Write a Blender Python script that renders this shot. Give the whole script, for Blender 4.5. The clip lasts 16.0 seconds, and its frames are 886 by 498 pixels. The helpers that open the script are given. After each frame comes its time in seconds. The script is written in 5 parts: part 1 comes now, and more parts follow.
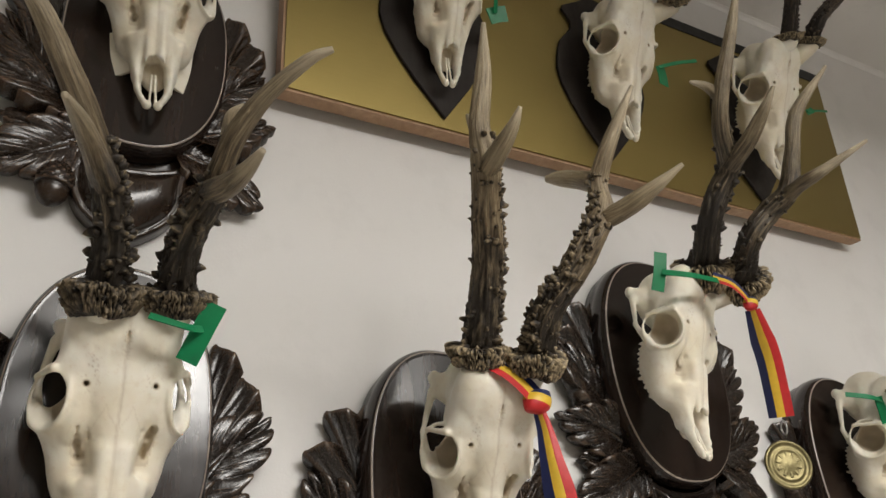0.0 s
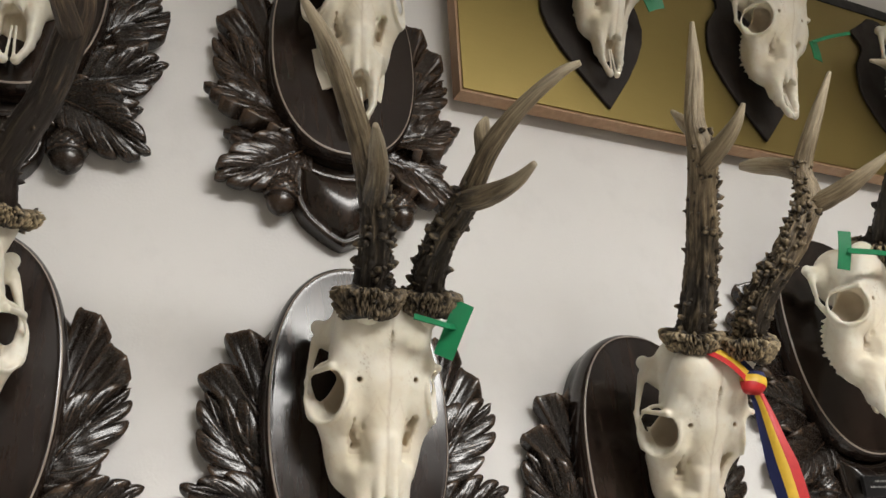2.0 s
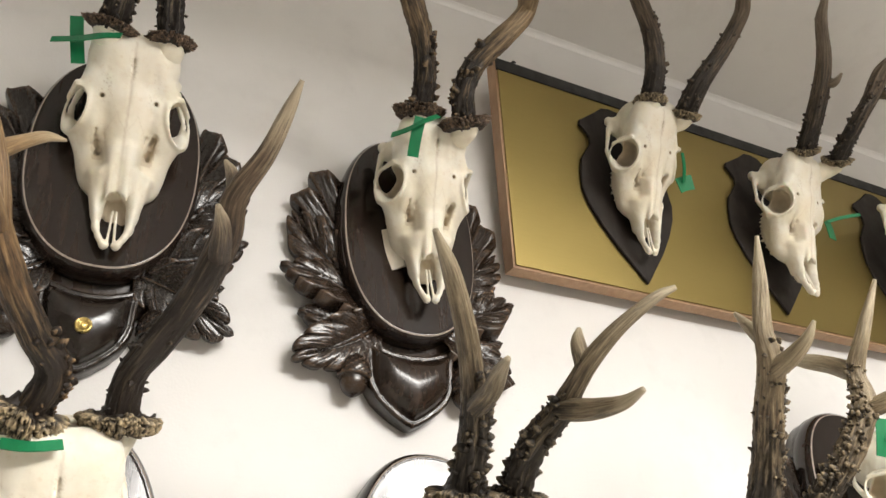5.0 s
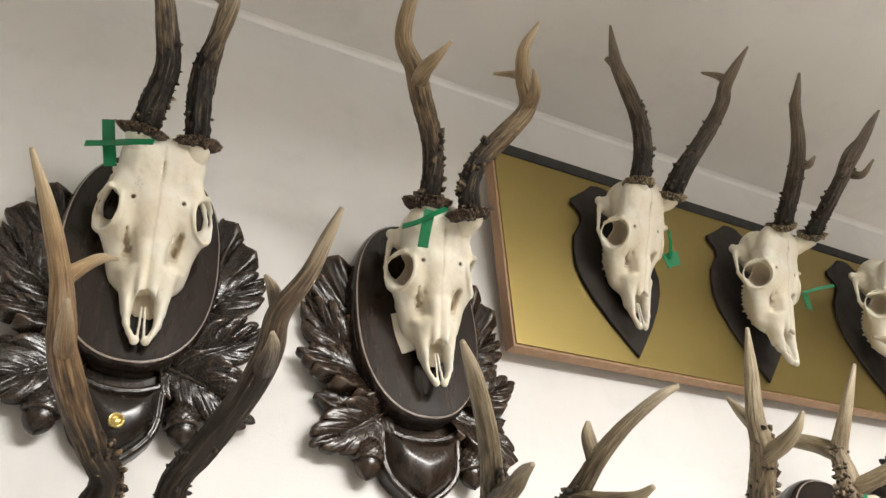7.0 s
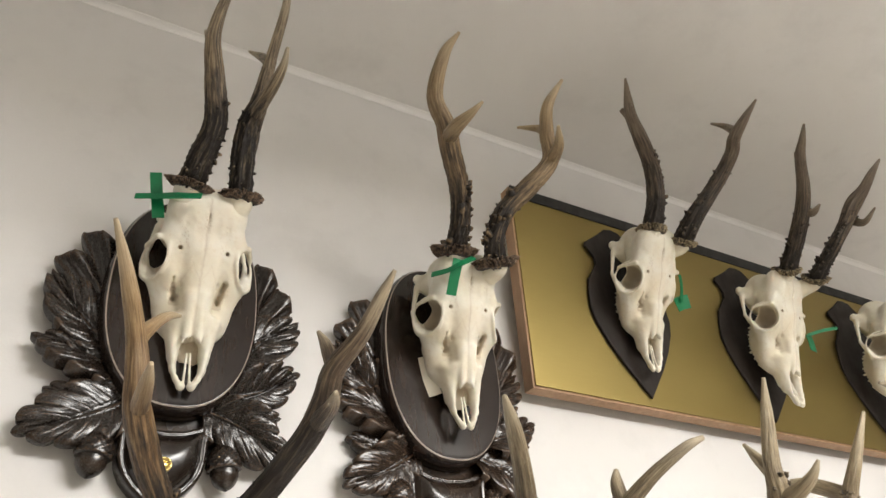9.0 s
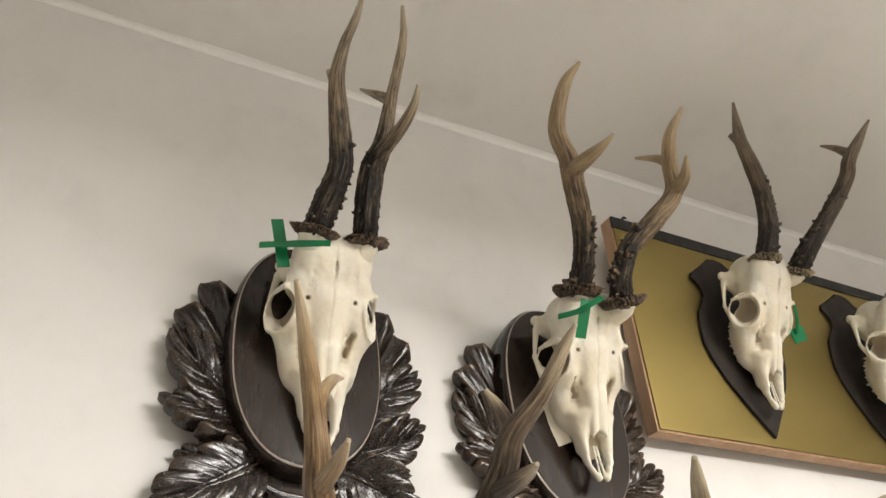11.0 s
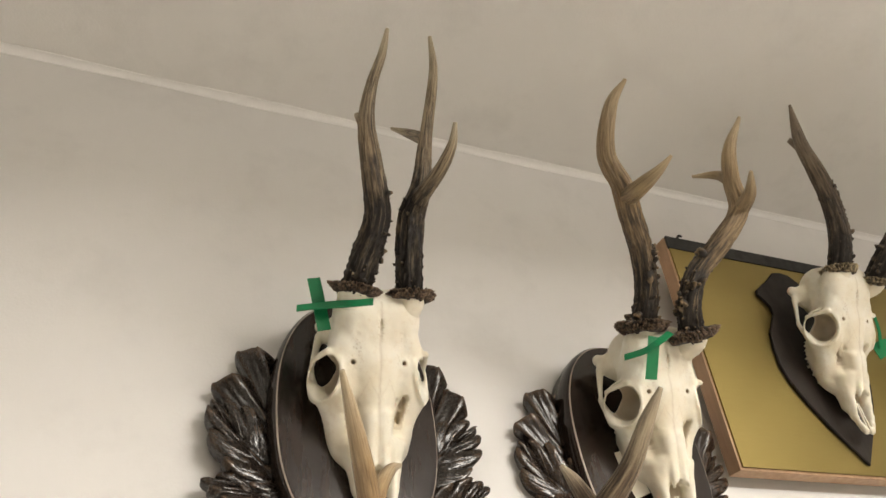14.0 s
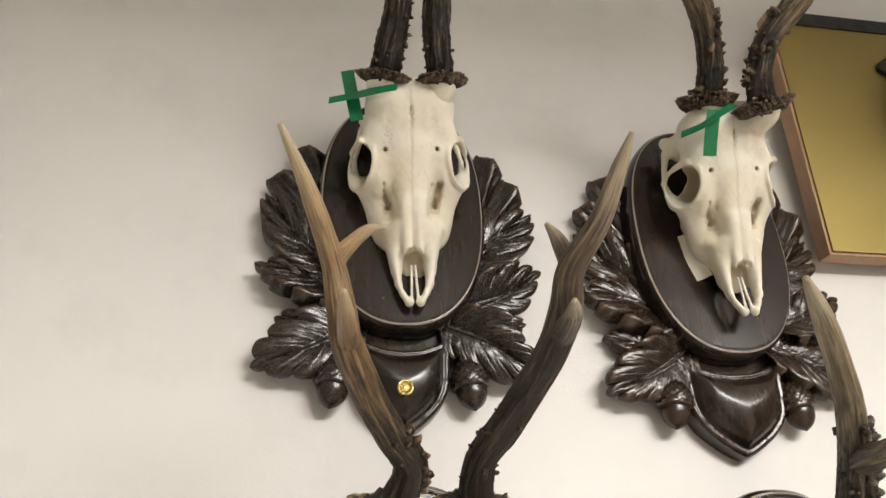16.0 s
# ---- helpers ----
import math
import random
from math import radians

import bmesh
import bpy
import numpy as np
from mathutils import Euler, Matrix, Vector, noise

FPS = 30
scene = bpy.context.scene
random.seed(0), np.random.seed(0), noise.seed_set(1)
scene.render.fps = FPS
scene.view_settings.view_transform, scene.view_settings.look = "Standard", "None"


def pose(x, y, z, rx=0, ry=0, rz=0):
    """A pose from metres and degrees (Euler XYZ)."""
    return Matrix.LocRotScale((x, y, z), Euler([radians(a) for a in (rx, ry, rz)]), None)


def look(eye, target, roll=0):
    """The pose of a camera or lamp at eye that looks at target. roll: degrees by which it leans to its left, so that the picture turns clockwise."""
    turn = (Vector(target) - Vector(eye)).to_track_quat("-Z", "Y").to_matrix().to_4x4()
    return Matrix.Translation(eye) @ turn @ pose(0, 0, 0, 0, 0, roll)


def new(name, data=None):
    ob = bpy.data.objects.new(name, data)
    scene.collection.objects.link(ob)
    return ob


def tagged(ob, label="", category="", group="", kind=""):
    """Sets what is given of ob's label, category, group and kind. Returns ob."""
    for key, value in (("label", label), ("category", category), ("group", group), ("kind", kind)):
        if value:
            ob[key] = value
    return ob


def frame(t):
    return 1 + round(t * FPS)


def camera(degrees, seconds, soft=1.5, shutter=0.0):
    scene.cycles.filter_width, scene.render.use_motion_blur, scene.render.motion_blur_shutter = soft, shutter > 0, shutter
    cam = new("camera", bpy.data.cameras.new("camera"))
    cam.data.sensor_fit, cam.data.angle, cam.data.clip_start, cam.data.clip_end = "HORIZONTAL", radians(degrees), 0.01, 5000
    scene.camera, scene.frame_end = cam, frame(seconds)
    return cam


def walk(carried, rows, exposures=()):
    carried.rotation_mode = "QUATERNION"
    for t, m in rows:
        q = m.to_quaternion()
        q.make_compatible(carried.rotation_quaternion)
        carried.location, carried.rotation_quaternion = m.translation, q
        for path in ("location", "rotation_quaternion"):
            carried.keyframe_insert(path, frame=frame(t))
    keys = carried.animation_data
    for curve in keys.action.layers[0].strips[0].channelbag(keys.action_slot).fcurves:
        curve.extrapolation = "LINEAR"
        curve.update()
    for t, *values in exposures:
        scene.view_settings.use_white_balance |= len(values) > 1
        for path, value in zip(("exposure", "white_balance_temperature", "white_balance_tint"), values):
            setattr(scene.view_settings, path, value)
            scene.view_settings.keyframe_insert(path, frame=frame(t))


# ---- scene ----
cam = camera(58.5, 16.0)
PATH = [
    (0, (0.32, -0.553, 1.588), (1.236, 0.963, 2.515), -5.4),
    (0.5, (0.28, -0.55, 1.59), (1.144, 1.009, 2.498), -6.3),
    (1, (0.247, -0.538, 1.59), (1.067, 1.056, 2.477), -6.4),
    (1.5, (0.226, -0.538, 1.591), (1.008, 1.076, 2.476), -5.8),
    (2, (0.211, -0.54, 1.595), (0.984, 1.078, 2.479), -5.3),
    (2.5, (0.206, -0.541, 1.596), (0.987, 1.072, 2.483), -5.1),
    (3, (0.198, -0.543, 1.599), (0.981, 1.059, 2.506), -5.2),
    (3.5, (0.19, -0.548, 1.607), (0.956, 1.039, 2.552), -5.5),
    (4, (0.173, -0.545, 1.618), (0.942, 1.008, 2.616), -5.3),
    (4.5, (0.138, -0.548, 1.634), (0.941, 0.949, 2.69), -5.1),
    (7, (0.062, -0.589, 1.666), (0.933, 0.784, 2.83), -7.0),
    (7.5, (0.026, -0.602, 1.669), (0.92, 0.751, 2.839), -7.4),
    (8, (0.018, -0.609, 1.67), (0.912, 0.728, 2.858), -7.2),
    (10.5, (-0.032, -0.578, 1.686), (0.809, 0.753, 2.919), -7.0),
    (11, (-0.053, -0.551, 1.715), (0.765, 0.775, 2.97), -7.5),
    (11.5, (-0.049, -0.531, 1.746), (0.758, 0.803, 2.998), -9.1),
    (12, (-0.044, -0.517, 1.768), (0.762, 0.839, 2.998), -9.8),
    (12.5, (-0.044, -0.522, 1.767), (0.749, 0.843, 2.995), -9.1),
    (13, (-0.046, -0.527, 1.767), (0.723, 0.834, 3.016), -8.9),
    (13.5, (-0.047, -0.525, 1.768), (0.707, 0.827, 3.035), -9.7),
    (14, (-0.047, -0.529, 1.768), (0.685, 0.811, 3.059), -10.0),
    (14.5, (-0.04, -0.523, 1.759), (0.658, 0.85, 3.034), -9.0),
    (15, (-0.016, -0.533, 1.754), (0.57, 0.945, 2.968), -7.2),
    (15.5, (0.027, -0.537, 1.742), (0.472, 1.066, 2.852), -4.6),
    (16, (0.058, -0.532, 1.727), (0.398, 1.161, 2.736), -3.0),
]
LAMP_W, LAMP_UP, LAMP_X, LAMP_Y, LAMP_Z = 73.0, 36.0, 0.85, -1.62, 2.30
EXPOSURES = [(0.0, -0.78, 6500, 10), (0.5, -0.76, 6480, 10), (1.5, -0.60, 6420, 10), (2.5, -0.56, 6420, 10), (3.0, -0.56, 6420, 10), (3.5, -0.48, 6420, 10), (4.0, 0.0, 6470, 10), (4.5, 0.24, 6500, 10), (7.0, 0.24, 6440, 10), (10.5, 0.28, 6480, 10), (11.0, 0.32, 6550, 10), (12.5, 0.34, 6800, 10), (14.5, 0.36, 6800, 10), (15.0, 0.32, 6780, 10), (16.0, 0.12, 6620, 10)]
PX0, PX1, PZ0, PZ1 = 0.489, 1.287, 2.044, 2.308
LEAN = 4.5

walk(cam, [(t, look(eye, target, roll)) for t, eye, target, roll in PATH], EXPOSURES)

# ---- world and lamps ----
world = bpy.data.worlds.new("world")
scene.world = world
world.use_nodes = True
world.node_tree.nodes["Background"].inputs[0].default_value = (0.6, 0.62, 0.65, 1)
world.node_tree.nodes["Background"].inputs[1].default_value = 0.05
# unseen luminaire behind the camera; its upward half is added to brighten the ceiling
for side, watts in ((0, LAMP_W), (180, LAMP_UP)):
    lamp_data = bpy.data.lights.new("ceiling_lamp_light", "AREA")
    lamp_data.shape, lamp_data.size, lamp_data.size_y = "RECTANGLE", 0.95, 0.5
    lamp_data.energy, lamp_data.color = watts, (1.0, 0.972, 0.925)
    lamp = new("ceiling_lamp_light", lamp_data)
    lamp.matrix_world = pose(LAMP_X, LAMP_Y, LAMP_Z + (0.01 if side else 0.0), side, 0, 0)


# ---- materials ----
def material(name):
    m = bpy.data.materials.new(name)
    m.use_nodes = True
    nt = m.node_tree
    return m, nt, nt.nodes["Principled BSDF"]


def ramp(nt, fac, stops):
    n = nt.nodes.new("ShaderNodeValToRGB")
    el = n.color_ramp.elements
    while len(el) < len(stops):
        el.new(0.5)
    for e, (p, c) in zip(el, stops):
        e.position = p
        e.color = (*c, 1) if len(c) == 3 else c
    nt.links.new(fac, n.inputs[0])
    return n.outputs[0]


def grey(v):
    return (v, v, v)


def mix(nt, fac, a, b, how="MIX"):
    n = nt.nodes.new("ShaderNodeMix")
    n.data_type, n.blend_type = "RGBA", how
    for sock, v in ((n.inputs[0], fac), (n.inputs[6], a), (n.inputs[7], b)):
        if isinstance(v, (int, float)):
            sock.default_value = v
        elif isinstance(v, tuple):
            sock.default_value = (*v, 1)
        else:
            nt.links.new(v, sock)
    return n.outputs[2]


def coords(nt, scale=(1, 1, 1), which="Object"):
    t = nt.nodes.new("ShaderNodeTexCoord")
    mp = nt.nodes.new("ShaderNodeMapping")
    mp.inputs["Scale"].default_value = scale
    nt.links.new(t.outputs[which], mp.inputs[0])
    return mp.outputs[0]


def noise_tex(nt, vec, scale, detail=4.0, rough=0.55):
    n = nt.nodes.new("ShaderNodeTexNoise")
    n.inputs["Scale"].default_value, n.inputs["Detail"].default_value, n.inputs["Roughness"].default_value = scale, detail, rough
    nt.links.new(vec, n.inputs["Vector"])
    return n.outputs["Fac"]


def bump(nt, p, height, strength, distance):
    b = nt.nodes.new("ShaderNodeBump")
    b.inputs["Strength"].default_value, b.inputs["Distance"].default_value = strength, distance
    nt.links.new(height, b.inputs["Height"])
    nt.links.new(b.outputs[0], p.inputs["Normal"])
    return b


def math_node(nt, op, a, b=0.0):
    n = nt.nodes.new("ShaderNodeMath")
    n.operation = op
    for sock, v in zip(n.inputs, (a, b)):
        if isinstance(v, (int, float)):
            sock.default_value = v
        else:
            nt.links.new(v, sock)
    return n.outputs[0]


def wall_paint(name, base, warm):
    m, nt, p = material(name)
    c = coords(nt)
    broad = noise_tex(nt, c, 2.2, 5)
    fine = noise_tex(nt, c, 26, 3)
    col = mix(nt, ramp(nt, broad, [(0.35, grey(0)), (0.7, grey(1))]), base, warm)
    smudge = noise_tex(nt, c, 13, 7, 0.65)
    col = mix(nt, ramp(nt, smudge, [(0.52, grey(0)), (0.76, grey(0.4))]), col, tuple(k * 0.82 for k in warm))
    v = nt.nodes.new("ShaderNodeTexVoronoi")
    v.inputs["Scale"].default_value = 11
    nt.links.new(c, v.inputs["Vector"])
    speck = ramp(nt, v.outputs["Distance"], [(0.0, grey(1)), (0.016, grey(1)), (0.03, grey(0))])
    pick = math_node(nt, "GREATER_THAN", noise_tex(nt, c, 7.3, 0), 0.64)
    col = mix(nt, math_node(nt, "MULTIPLY", math_node(nt, "MULTIPLY", speck, pick), 0.6), col, (0.16, 0.13, 0.1))
    nt.links.new(col, p.inputs["Base Color"])
    p.inputs["Roughness"].default_value = 0.75
    grain = noise_tex(nt, c, 420, 3, 0.6)
    h = math_node(nt, "ADD", math_node(nt, "MULTIPLY", grain, 0.35), math_node(nt, "MULTIPLY", fine, 0.65))
    bump(nt, p, h, 0.35, 0.0016)
    return m


M_WALL = wall_paint("wall_paint", (0.80, 0.79, 0.77), (0.75, 0.735, 0.71))
M_CEIL = wall_paint("ceiling_paint", (0.85, 0.84, 0.82), (0.80, 0.785, 0.76))


def plain(name, colour, rough=0.5, metal=0.0, var=0.25, scale=60.0, bumpy=0.15):
    m, nt, p = material(name)
    c = coords(nt)
    n = noise_tex(nt, c, scale, 5)
    dark = tuple(v * (1 - var) for v in colour)
    col = mix(nt, ramp(nt, n, [(0.3, grey(0)), (0.7, grey(1))]), dark, colour)
    nt.links.new(col, p.inputs["Base Color"])
    nt.links.new(ramp(nt, n, [(0.2, grey(min(1, rough * 1.25))), (0.8, grey(rough * 0.8))]), p.inputs["Roughness"])
    p.inputs["Metallic"].default_value = metal
    if bumpy:
        bump(nt, p, noise_tex(nt, c, scale * 6, 3), bumpy, 0.0008)
    return m


def stained_wood(name, dark, light, worn, rough=0.34, worn_amount=0.22, coat=0.25, gloss=0.5):
    m, nt, p = material(name)
    c = coords(nt, (14, 14, 1.6))
    c2 = coords(nt)
    grain = noise_tex(nt, c, 9, 6, 0.65)
    patch = noise_tex(nt, c2, 38, 4)
    col = mix(nt, ramp(nt, grain, [(0.3, grey(0)), (0.72, grey(1))]), dark, light)
    geo = nt.nodes.new("ShaderNodeNewGeometry")
    edge = ramp(nt, geo.outputs["Pointiness"], [(0.515, grey(0)), (0.60, grey(1))])
    edge = math_node(nt, "MULTIPLY", edge, ramp(nt, patch, [(0.35, grey(0.15)), (0.65, grey(worn_amount))]))
    col = mix(nt, edge, col, worn)
    nt.links.new(col, p.inputs["Base Color"])
    nt.links.new(ramp(nt, patch, [(0.25, grey(rough * 1.3)), (0.75, grey(rough * 0.8))]), p.inputs["Roughness"])
    p.inputs["Coat Weight"].default_value = coat
    p.inputs["Specular IOR Level"].default_value = gloss
    p.inputs["Coat Roughness"].default_value = 0.22
    h = math_node(nt, "ADD", math_node(nt, "MULTIPLY", grain, 0.5), math_node(nt, "MULTIPLY", patch, 0.8))
    bump(nt, p, h, 0.07, 0.0010)
    return m


M_WOOD = stained_wood("dark_stained_oak", (0.0052, 0.0034, 0.0026), (0.024, 0.0155, 0.0112), (0.19, 0.12, 0.075), 0.25, 0.9, 0.0, 0.65)
M_BOARD = stained_wood("dark_stained_board", (0.006, 0.0037, 0.0028), (0.034, 0.020, 0.0145), (0.08, 0.055, 0.043), 0.16, 0.2, 0.0, 0.52)
M_WOOD_RED = stained_wood("walnut_stained_oak", (0.008, 0.005, 0.0036), (0.045, 0.0275, 0.018), (0.26, 0.16, 0.095), 0.24, 0.8, 0.0, 0.6)
M_EDGE = stained_wood("worn_wood_edge", (0.24, 0.19, 0.16), (0.42, 0.36, 0.30), (0.5, 0.44, 0.38), 0.35, 0.4)
M_BLACKWOOD = stained_wood("black_stained_board", (0.012, 0.0085, 0.0065), (0.027, 0.019, 0.0145), (0.05, 0.04, 0.03), 0.55, 0.3, 0.0, 0.3)


def bone():
    m, nt, p = material("bleached_bone")
    c = coords(nt)
    broad = noise_tex(nt, c, 30, 5)
    fine = noise_tex(nt, c, 190, 5, 0.65)
    col = mix(nt, ramp(nt, broad, [(0.3, grey(0)), (0.7, grey(1))]), (0.87, 0.84, 0.745), (0.80, 0.725, 0.565))
    col = mix(nt, ramp(nt, fine, [(0.55, grey(0)), (0.76, grey(0.5))]), col, (0.66, 0.55, 0.38))
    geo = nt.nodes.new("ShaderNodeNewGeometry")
    # hollows turn ochre: yellowish shade put into the bone colour
    hollow_shade = ramp(nt, geo.outputs["Pointiness"], [(0.38, grey(0.6)), (0.475, grey(0))])
    col = mix(nt, hollow_shade, col, (0.52, 0.40, 0.24))
    # mark holds seams and pores, plus the painted shade of sockets and holes
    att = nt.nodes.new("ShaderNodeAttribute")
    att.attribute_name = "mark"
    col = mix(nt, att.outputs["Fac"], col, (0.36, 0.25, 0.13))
    nt.links.new(col, p.inputs["Base Color"])
    nt.links.new(ramp(nt, broad, [(0.3, grey(0.42)), (0.7, grey(0.58))]), p.inputs["Roughness"])
    p.inputs["Subsurface Weight"].default_value = 0.06
    p.inputs["Subsurface Radius"].default_value = (0.006, 0.004, 0.0025)
    p.inputs["Subsurface Scale"].default_value = 1.0
    h = math_node(nt, "ADD", math_node(nt, "MULTIPLY", broad, 0.25), math_node(nt, "MULTIPLY", fine, 0.35))
    bump(nt, p, h, 0.35, 0.0012)
    return m


M_BONE = bone()


def antler_horn(name, dark, mid, tip, start, lines=0.4, polish=0.6):
    """Horn that is dark and furrowed at the base and polished pale towards the tips."""
    m, nt, p = material(name)
    fib = nt.nodes.new("ShaderNodeAttribute")
    fib.attribute_name = "fibre"
    along = nt.nodes.new("ShaderNodeAttribute")
    along.attribute_name = "along"
    groove = nt.nodes.new("ShaderNodeAttribute")
    groove.attribute_name = "groove"
    streak = noise_tex(nt, fib.outputs["Vector"], 3.3, 6, 0.68)
    c = coords(nt)
    blotch = noise_tex(nt, c, 48, 4)
    f = math_node(nt, "ADD", along.outputs["Fac"], math_node(nt, "MULTIPLY", math_node(nt, "SUBTRACT", blotch, 0.5), 0.75))
    f = math_node(nt, "ADD", f, math_node(nt, "MULTIPLY", math_node(nt, "SUBTRACT", streak, 0.5), 0.9))
    col = ramp(nt, f, [(max(0.0, start - 0.2), dark), (start + 0.14, mid), (1.0, tip)])
    pale = math_node(nt, "MULTIPLY", ramp(nt, streak, [(0.53, grey(0)), (0.64, grey(0.55))]), ramp(nt, along.outputs["Fac"], [(max(0.0, start - 0.3), grey(0.32)), (start + 0.1, grey(1))]))
    col = mix(nt, pale, col, tip)
    furrow = ramp(nt, streak, [(0.38, grey(0.7)), (0.48, grey(0))])
    furrow = math_node(nt, "MULTIPLY", furrow, ramp(nt, along.outputs["Fac"], [(start, grey(1)), (min(0.95, start + 0.35), grey(lines))]))
    col = mix(nt, furrow, col, tuple(v * 0.8 for v in dark))
    col = mix(nt, math_node(nt, "MULTIPLY", groove.outputs["Fac"], ramp(nt, along.outputs["Fac"], [(start - 0.1, grey(0.75)), (min(0.95, start + 0.25), grey(lines * 0.8))])), col, tuple(v * 0.6 for v in dark))
    col = mix(nt, ramp(nt, math_node(nt, "ADD", along.outputs["Fac"], math_node(nt, "MULTIPLY", math_node(nt, "SUBTRACT", streak, 0.5), 0.3)), [(0.80, grey(0)), (0.99, grey(polish))]), col, (0.60, 0.52, 0.38))
    nt.links.new(col, p.inputs["Base Color"])
    nt.links.new(ramp(nt, along.outputs["Fac"], [(0.3, grey(0.55)), (0.9, grey(0.38))]), p.inputs["Roughness"])
    h = math_node(nt, "ADD", math_node(nt, "MULTIPLY", streak, 1.0), math_node(nt, "MULTIPLY", noise_tex(nt, c, 420, 3), 0.3))
    bump(nt, p, h, 0.5, 0.0025)
    return m


M_HORN = {
    "dark": antler_horn("dark_horn", (0.013, 0.0085, 0.0058), (0.24, 0.175, 0.105), (0.42, 0.335, 0.22), 0.44, 0.9),
    "grey": antler_horn("grey_brown_horn", (0.024, 0.0175, 0.0118), (0.150, 0.112, 0.064), (0.34, 0.275, 0.175), 0.45, 0.3, 0.4),
    "tan": antler_horn("tan_horn", (0.020, 0.0135, 0.009), (0.215, 0.145, 0.076), (0.43, 0.315, 0.175), 0.36, 0.25, 0.3),
    "umber": antler_horn("umber_horn", (0.020, 0.0145, 0.0105), (0.115, 0.082, 0.052), (0.23, 0.175, 0.118), 0.36, 0.5, 0.08),
    "amber": antler_horn("amber_horn", (0.017, 0.010, 0.006), (0.195, 0.115, 0.050), (0.40, 0.28, 0.145), 0.44, 0.2, 0.5),
    "moss": antler_horn("moss_brown_horn", (0.030, 0.0215, 0.0135), (0.20, 0.147, 0.083), (0.42, 0.34, 0.215), 0.34, 0.35, 0.5),
    "bark": antler_horn("bark_brown_horn", (0.020, 0.0125, 0.0085), (0.105, 0.07, 0.041), (0.30, 0.23, 0.145), 0.60, 0.35, 0.45),
}


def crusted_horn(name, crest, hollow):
    """Pale pearly crests; the furrows between carry their shade as a dark colour."""
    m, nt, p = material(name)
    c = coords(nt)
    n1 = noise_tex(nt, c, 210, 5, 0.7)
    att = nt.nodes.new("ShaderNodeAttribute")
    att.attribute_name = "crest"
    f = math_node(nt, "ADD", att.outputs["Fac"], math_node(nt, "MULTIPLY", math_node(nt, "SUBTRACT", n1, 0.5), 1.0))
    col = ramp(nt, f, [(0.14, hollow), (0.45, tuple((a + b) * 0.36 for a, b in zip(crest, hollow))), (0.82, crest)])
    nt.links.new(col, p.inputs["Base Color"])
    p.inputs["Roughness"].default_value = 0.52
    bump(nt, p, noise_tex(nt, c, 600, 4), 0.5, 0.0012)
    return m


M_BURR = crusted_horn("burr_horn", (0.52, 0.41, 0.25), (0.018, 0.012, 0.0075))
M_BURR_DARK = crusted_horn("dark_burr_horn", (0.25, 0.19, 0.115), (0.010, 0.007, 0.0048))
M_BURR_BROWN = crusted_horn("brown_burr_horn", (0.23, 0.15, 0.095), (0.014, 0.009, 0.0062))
M_TAG = plain("green_plastic", (0.0, 0.215, 0.075), 0.38, 0.0, 0.18, 80, 0.05)
M_BRASS = plain("brass", (0.75, 0.56, 0.2), 0.28, 1.0, 0.2, 300, 0.1)
M_GOLD = plain("gilt_medal", (0.22, 0.185, 0.085), 0.36, 0.7, 0.25, 200, 0.2)
M_STEEL = plain("steel_ring", (0.6, 0.6, 0.6), 0.3, 1.0, 0.1, 200, 0.05)
M_PLATE = plain("black_plate", (0.015, 0.015, 0.016), 0.3, 0.0, 0.2, 100, 0.05)
M_INK = plain("pale_engraving", (0.26, 0.26, 0.25), 0.5, 0.0, 0.2, 100, 0.0)
M_BLACK = plain("black_trim", (0.014, 0.014, 0.013), 0.55, 0.0, 0.3, 90, 0.1)
M_EDGEWOOD = stained_wood("raw_wood_edge", (0.34, 0.20, 0.115), (0.48, 0.31, 0.185), (0.55, 0.37, 0.23), 0.55, 0.3, 0.0, 0.4)
M_BLUE = plain("blue_satin", (0.016, 0.024, 0.11), 0.45, 0.0, 0.2, 200, 0.1)
M_YELLOW = plain("yellow_satin", (0.78, 0.50, 0.045), 0.45, 0.0, 0.12, 200, 0.1)
M_RED = plain("red_satin", (0.55, 0.02, 0.022), 0.45, 0.0, 0.15, 200, 0.1)
# tones of unseen room sides, set for the light they bounce back
M_FAR = plain("far_bounce_wall", (0.50, 0.47, 0.425), 0.6, 0.0, 0.2, 5, 0.1)
M_DIM = plain("dim_bounce_wall", (0.22, 0.17, 0.13), 0.6, 0.0, 0.2, 5, 0.1)
M_FLOOR = plain("floor_bounce", (0.50, 0.465, 0.415), 0.5, 0.0, 0.2, 8, 0.1)
# filler paler than wall and ceiling: the joint's highlight is in its colour
M_BEAD = plain("joint_filler_highlight", (0.93, 0.92, 0.90), 0.5, 0.0, 0.04, 40, 0.2)


def brushed_gold():
    m, nt, p = material("brushed_gold_sheet")
    c = coords(nt, (1, 1, 22))
    brush = noise_tex(nt, c, 40, 5, 0.7)
    broad = noise_tex(nt, coords(nt), 4, 3)
    col = mix(nt, brush, (0.27, 0.205, 0.07), (0.35, 0.27, 0.10))
    col = mix(nt, ramp(nt, broad, [(0.3, grey(0)), (0.7, grey(0.5))]), col, (0.26, 0.195, 0.066))
    nt.links.new(col, p.inputs["Base Color"])
    p.inputs["Metallic"].default_value = 0.92
    nt.links.new(ramp(nt, brush, [(0.2, grey(0.34)), (0.8, grey(0.46))]), p.inputs["Roughness"])
    bump(nt, p, brush, 0.12, 0.0005)
    return m


M_PANEL = brushed_gold()


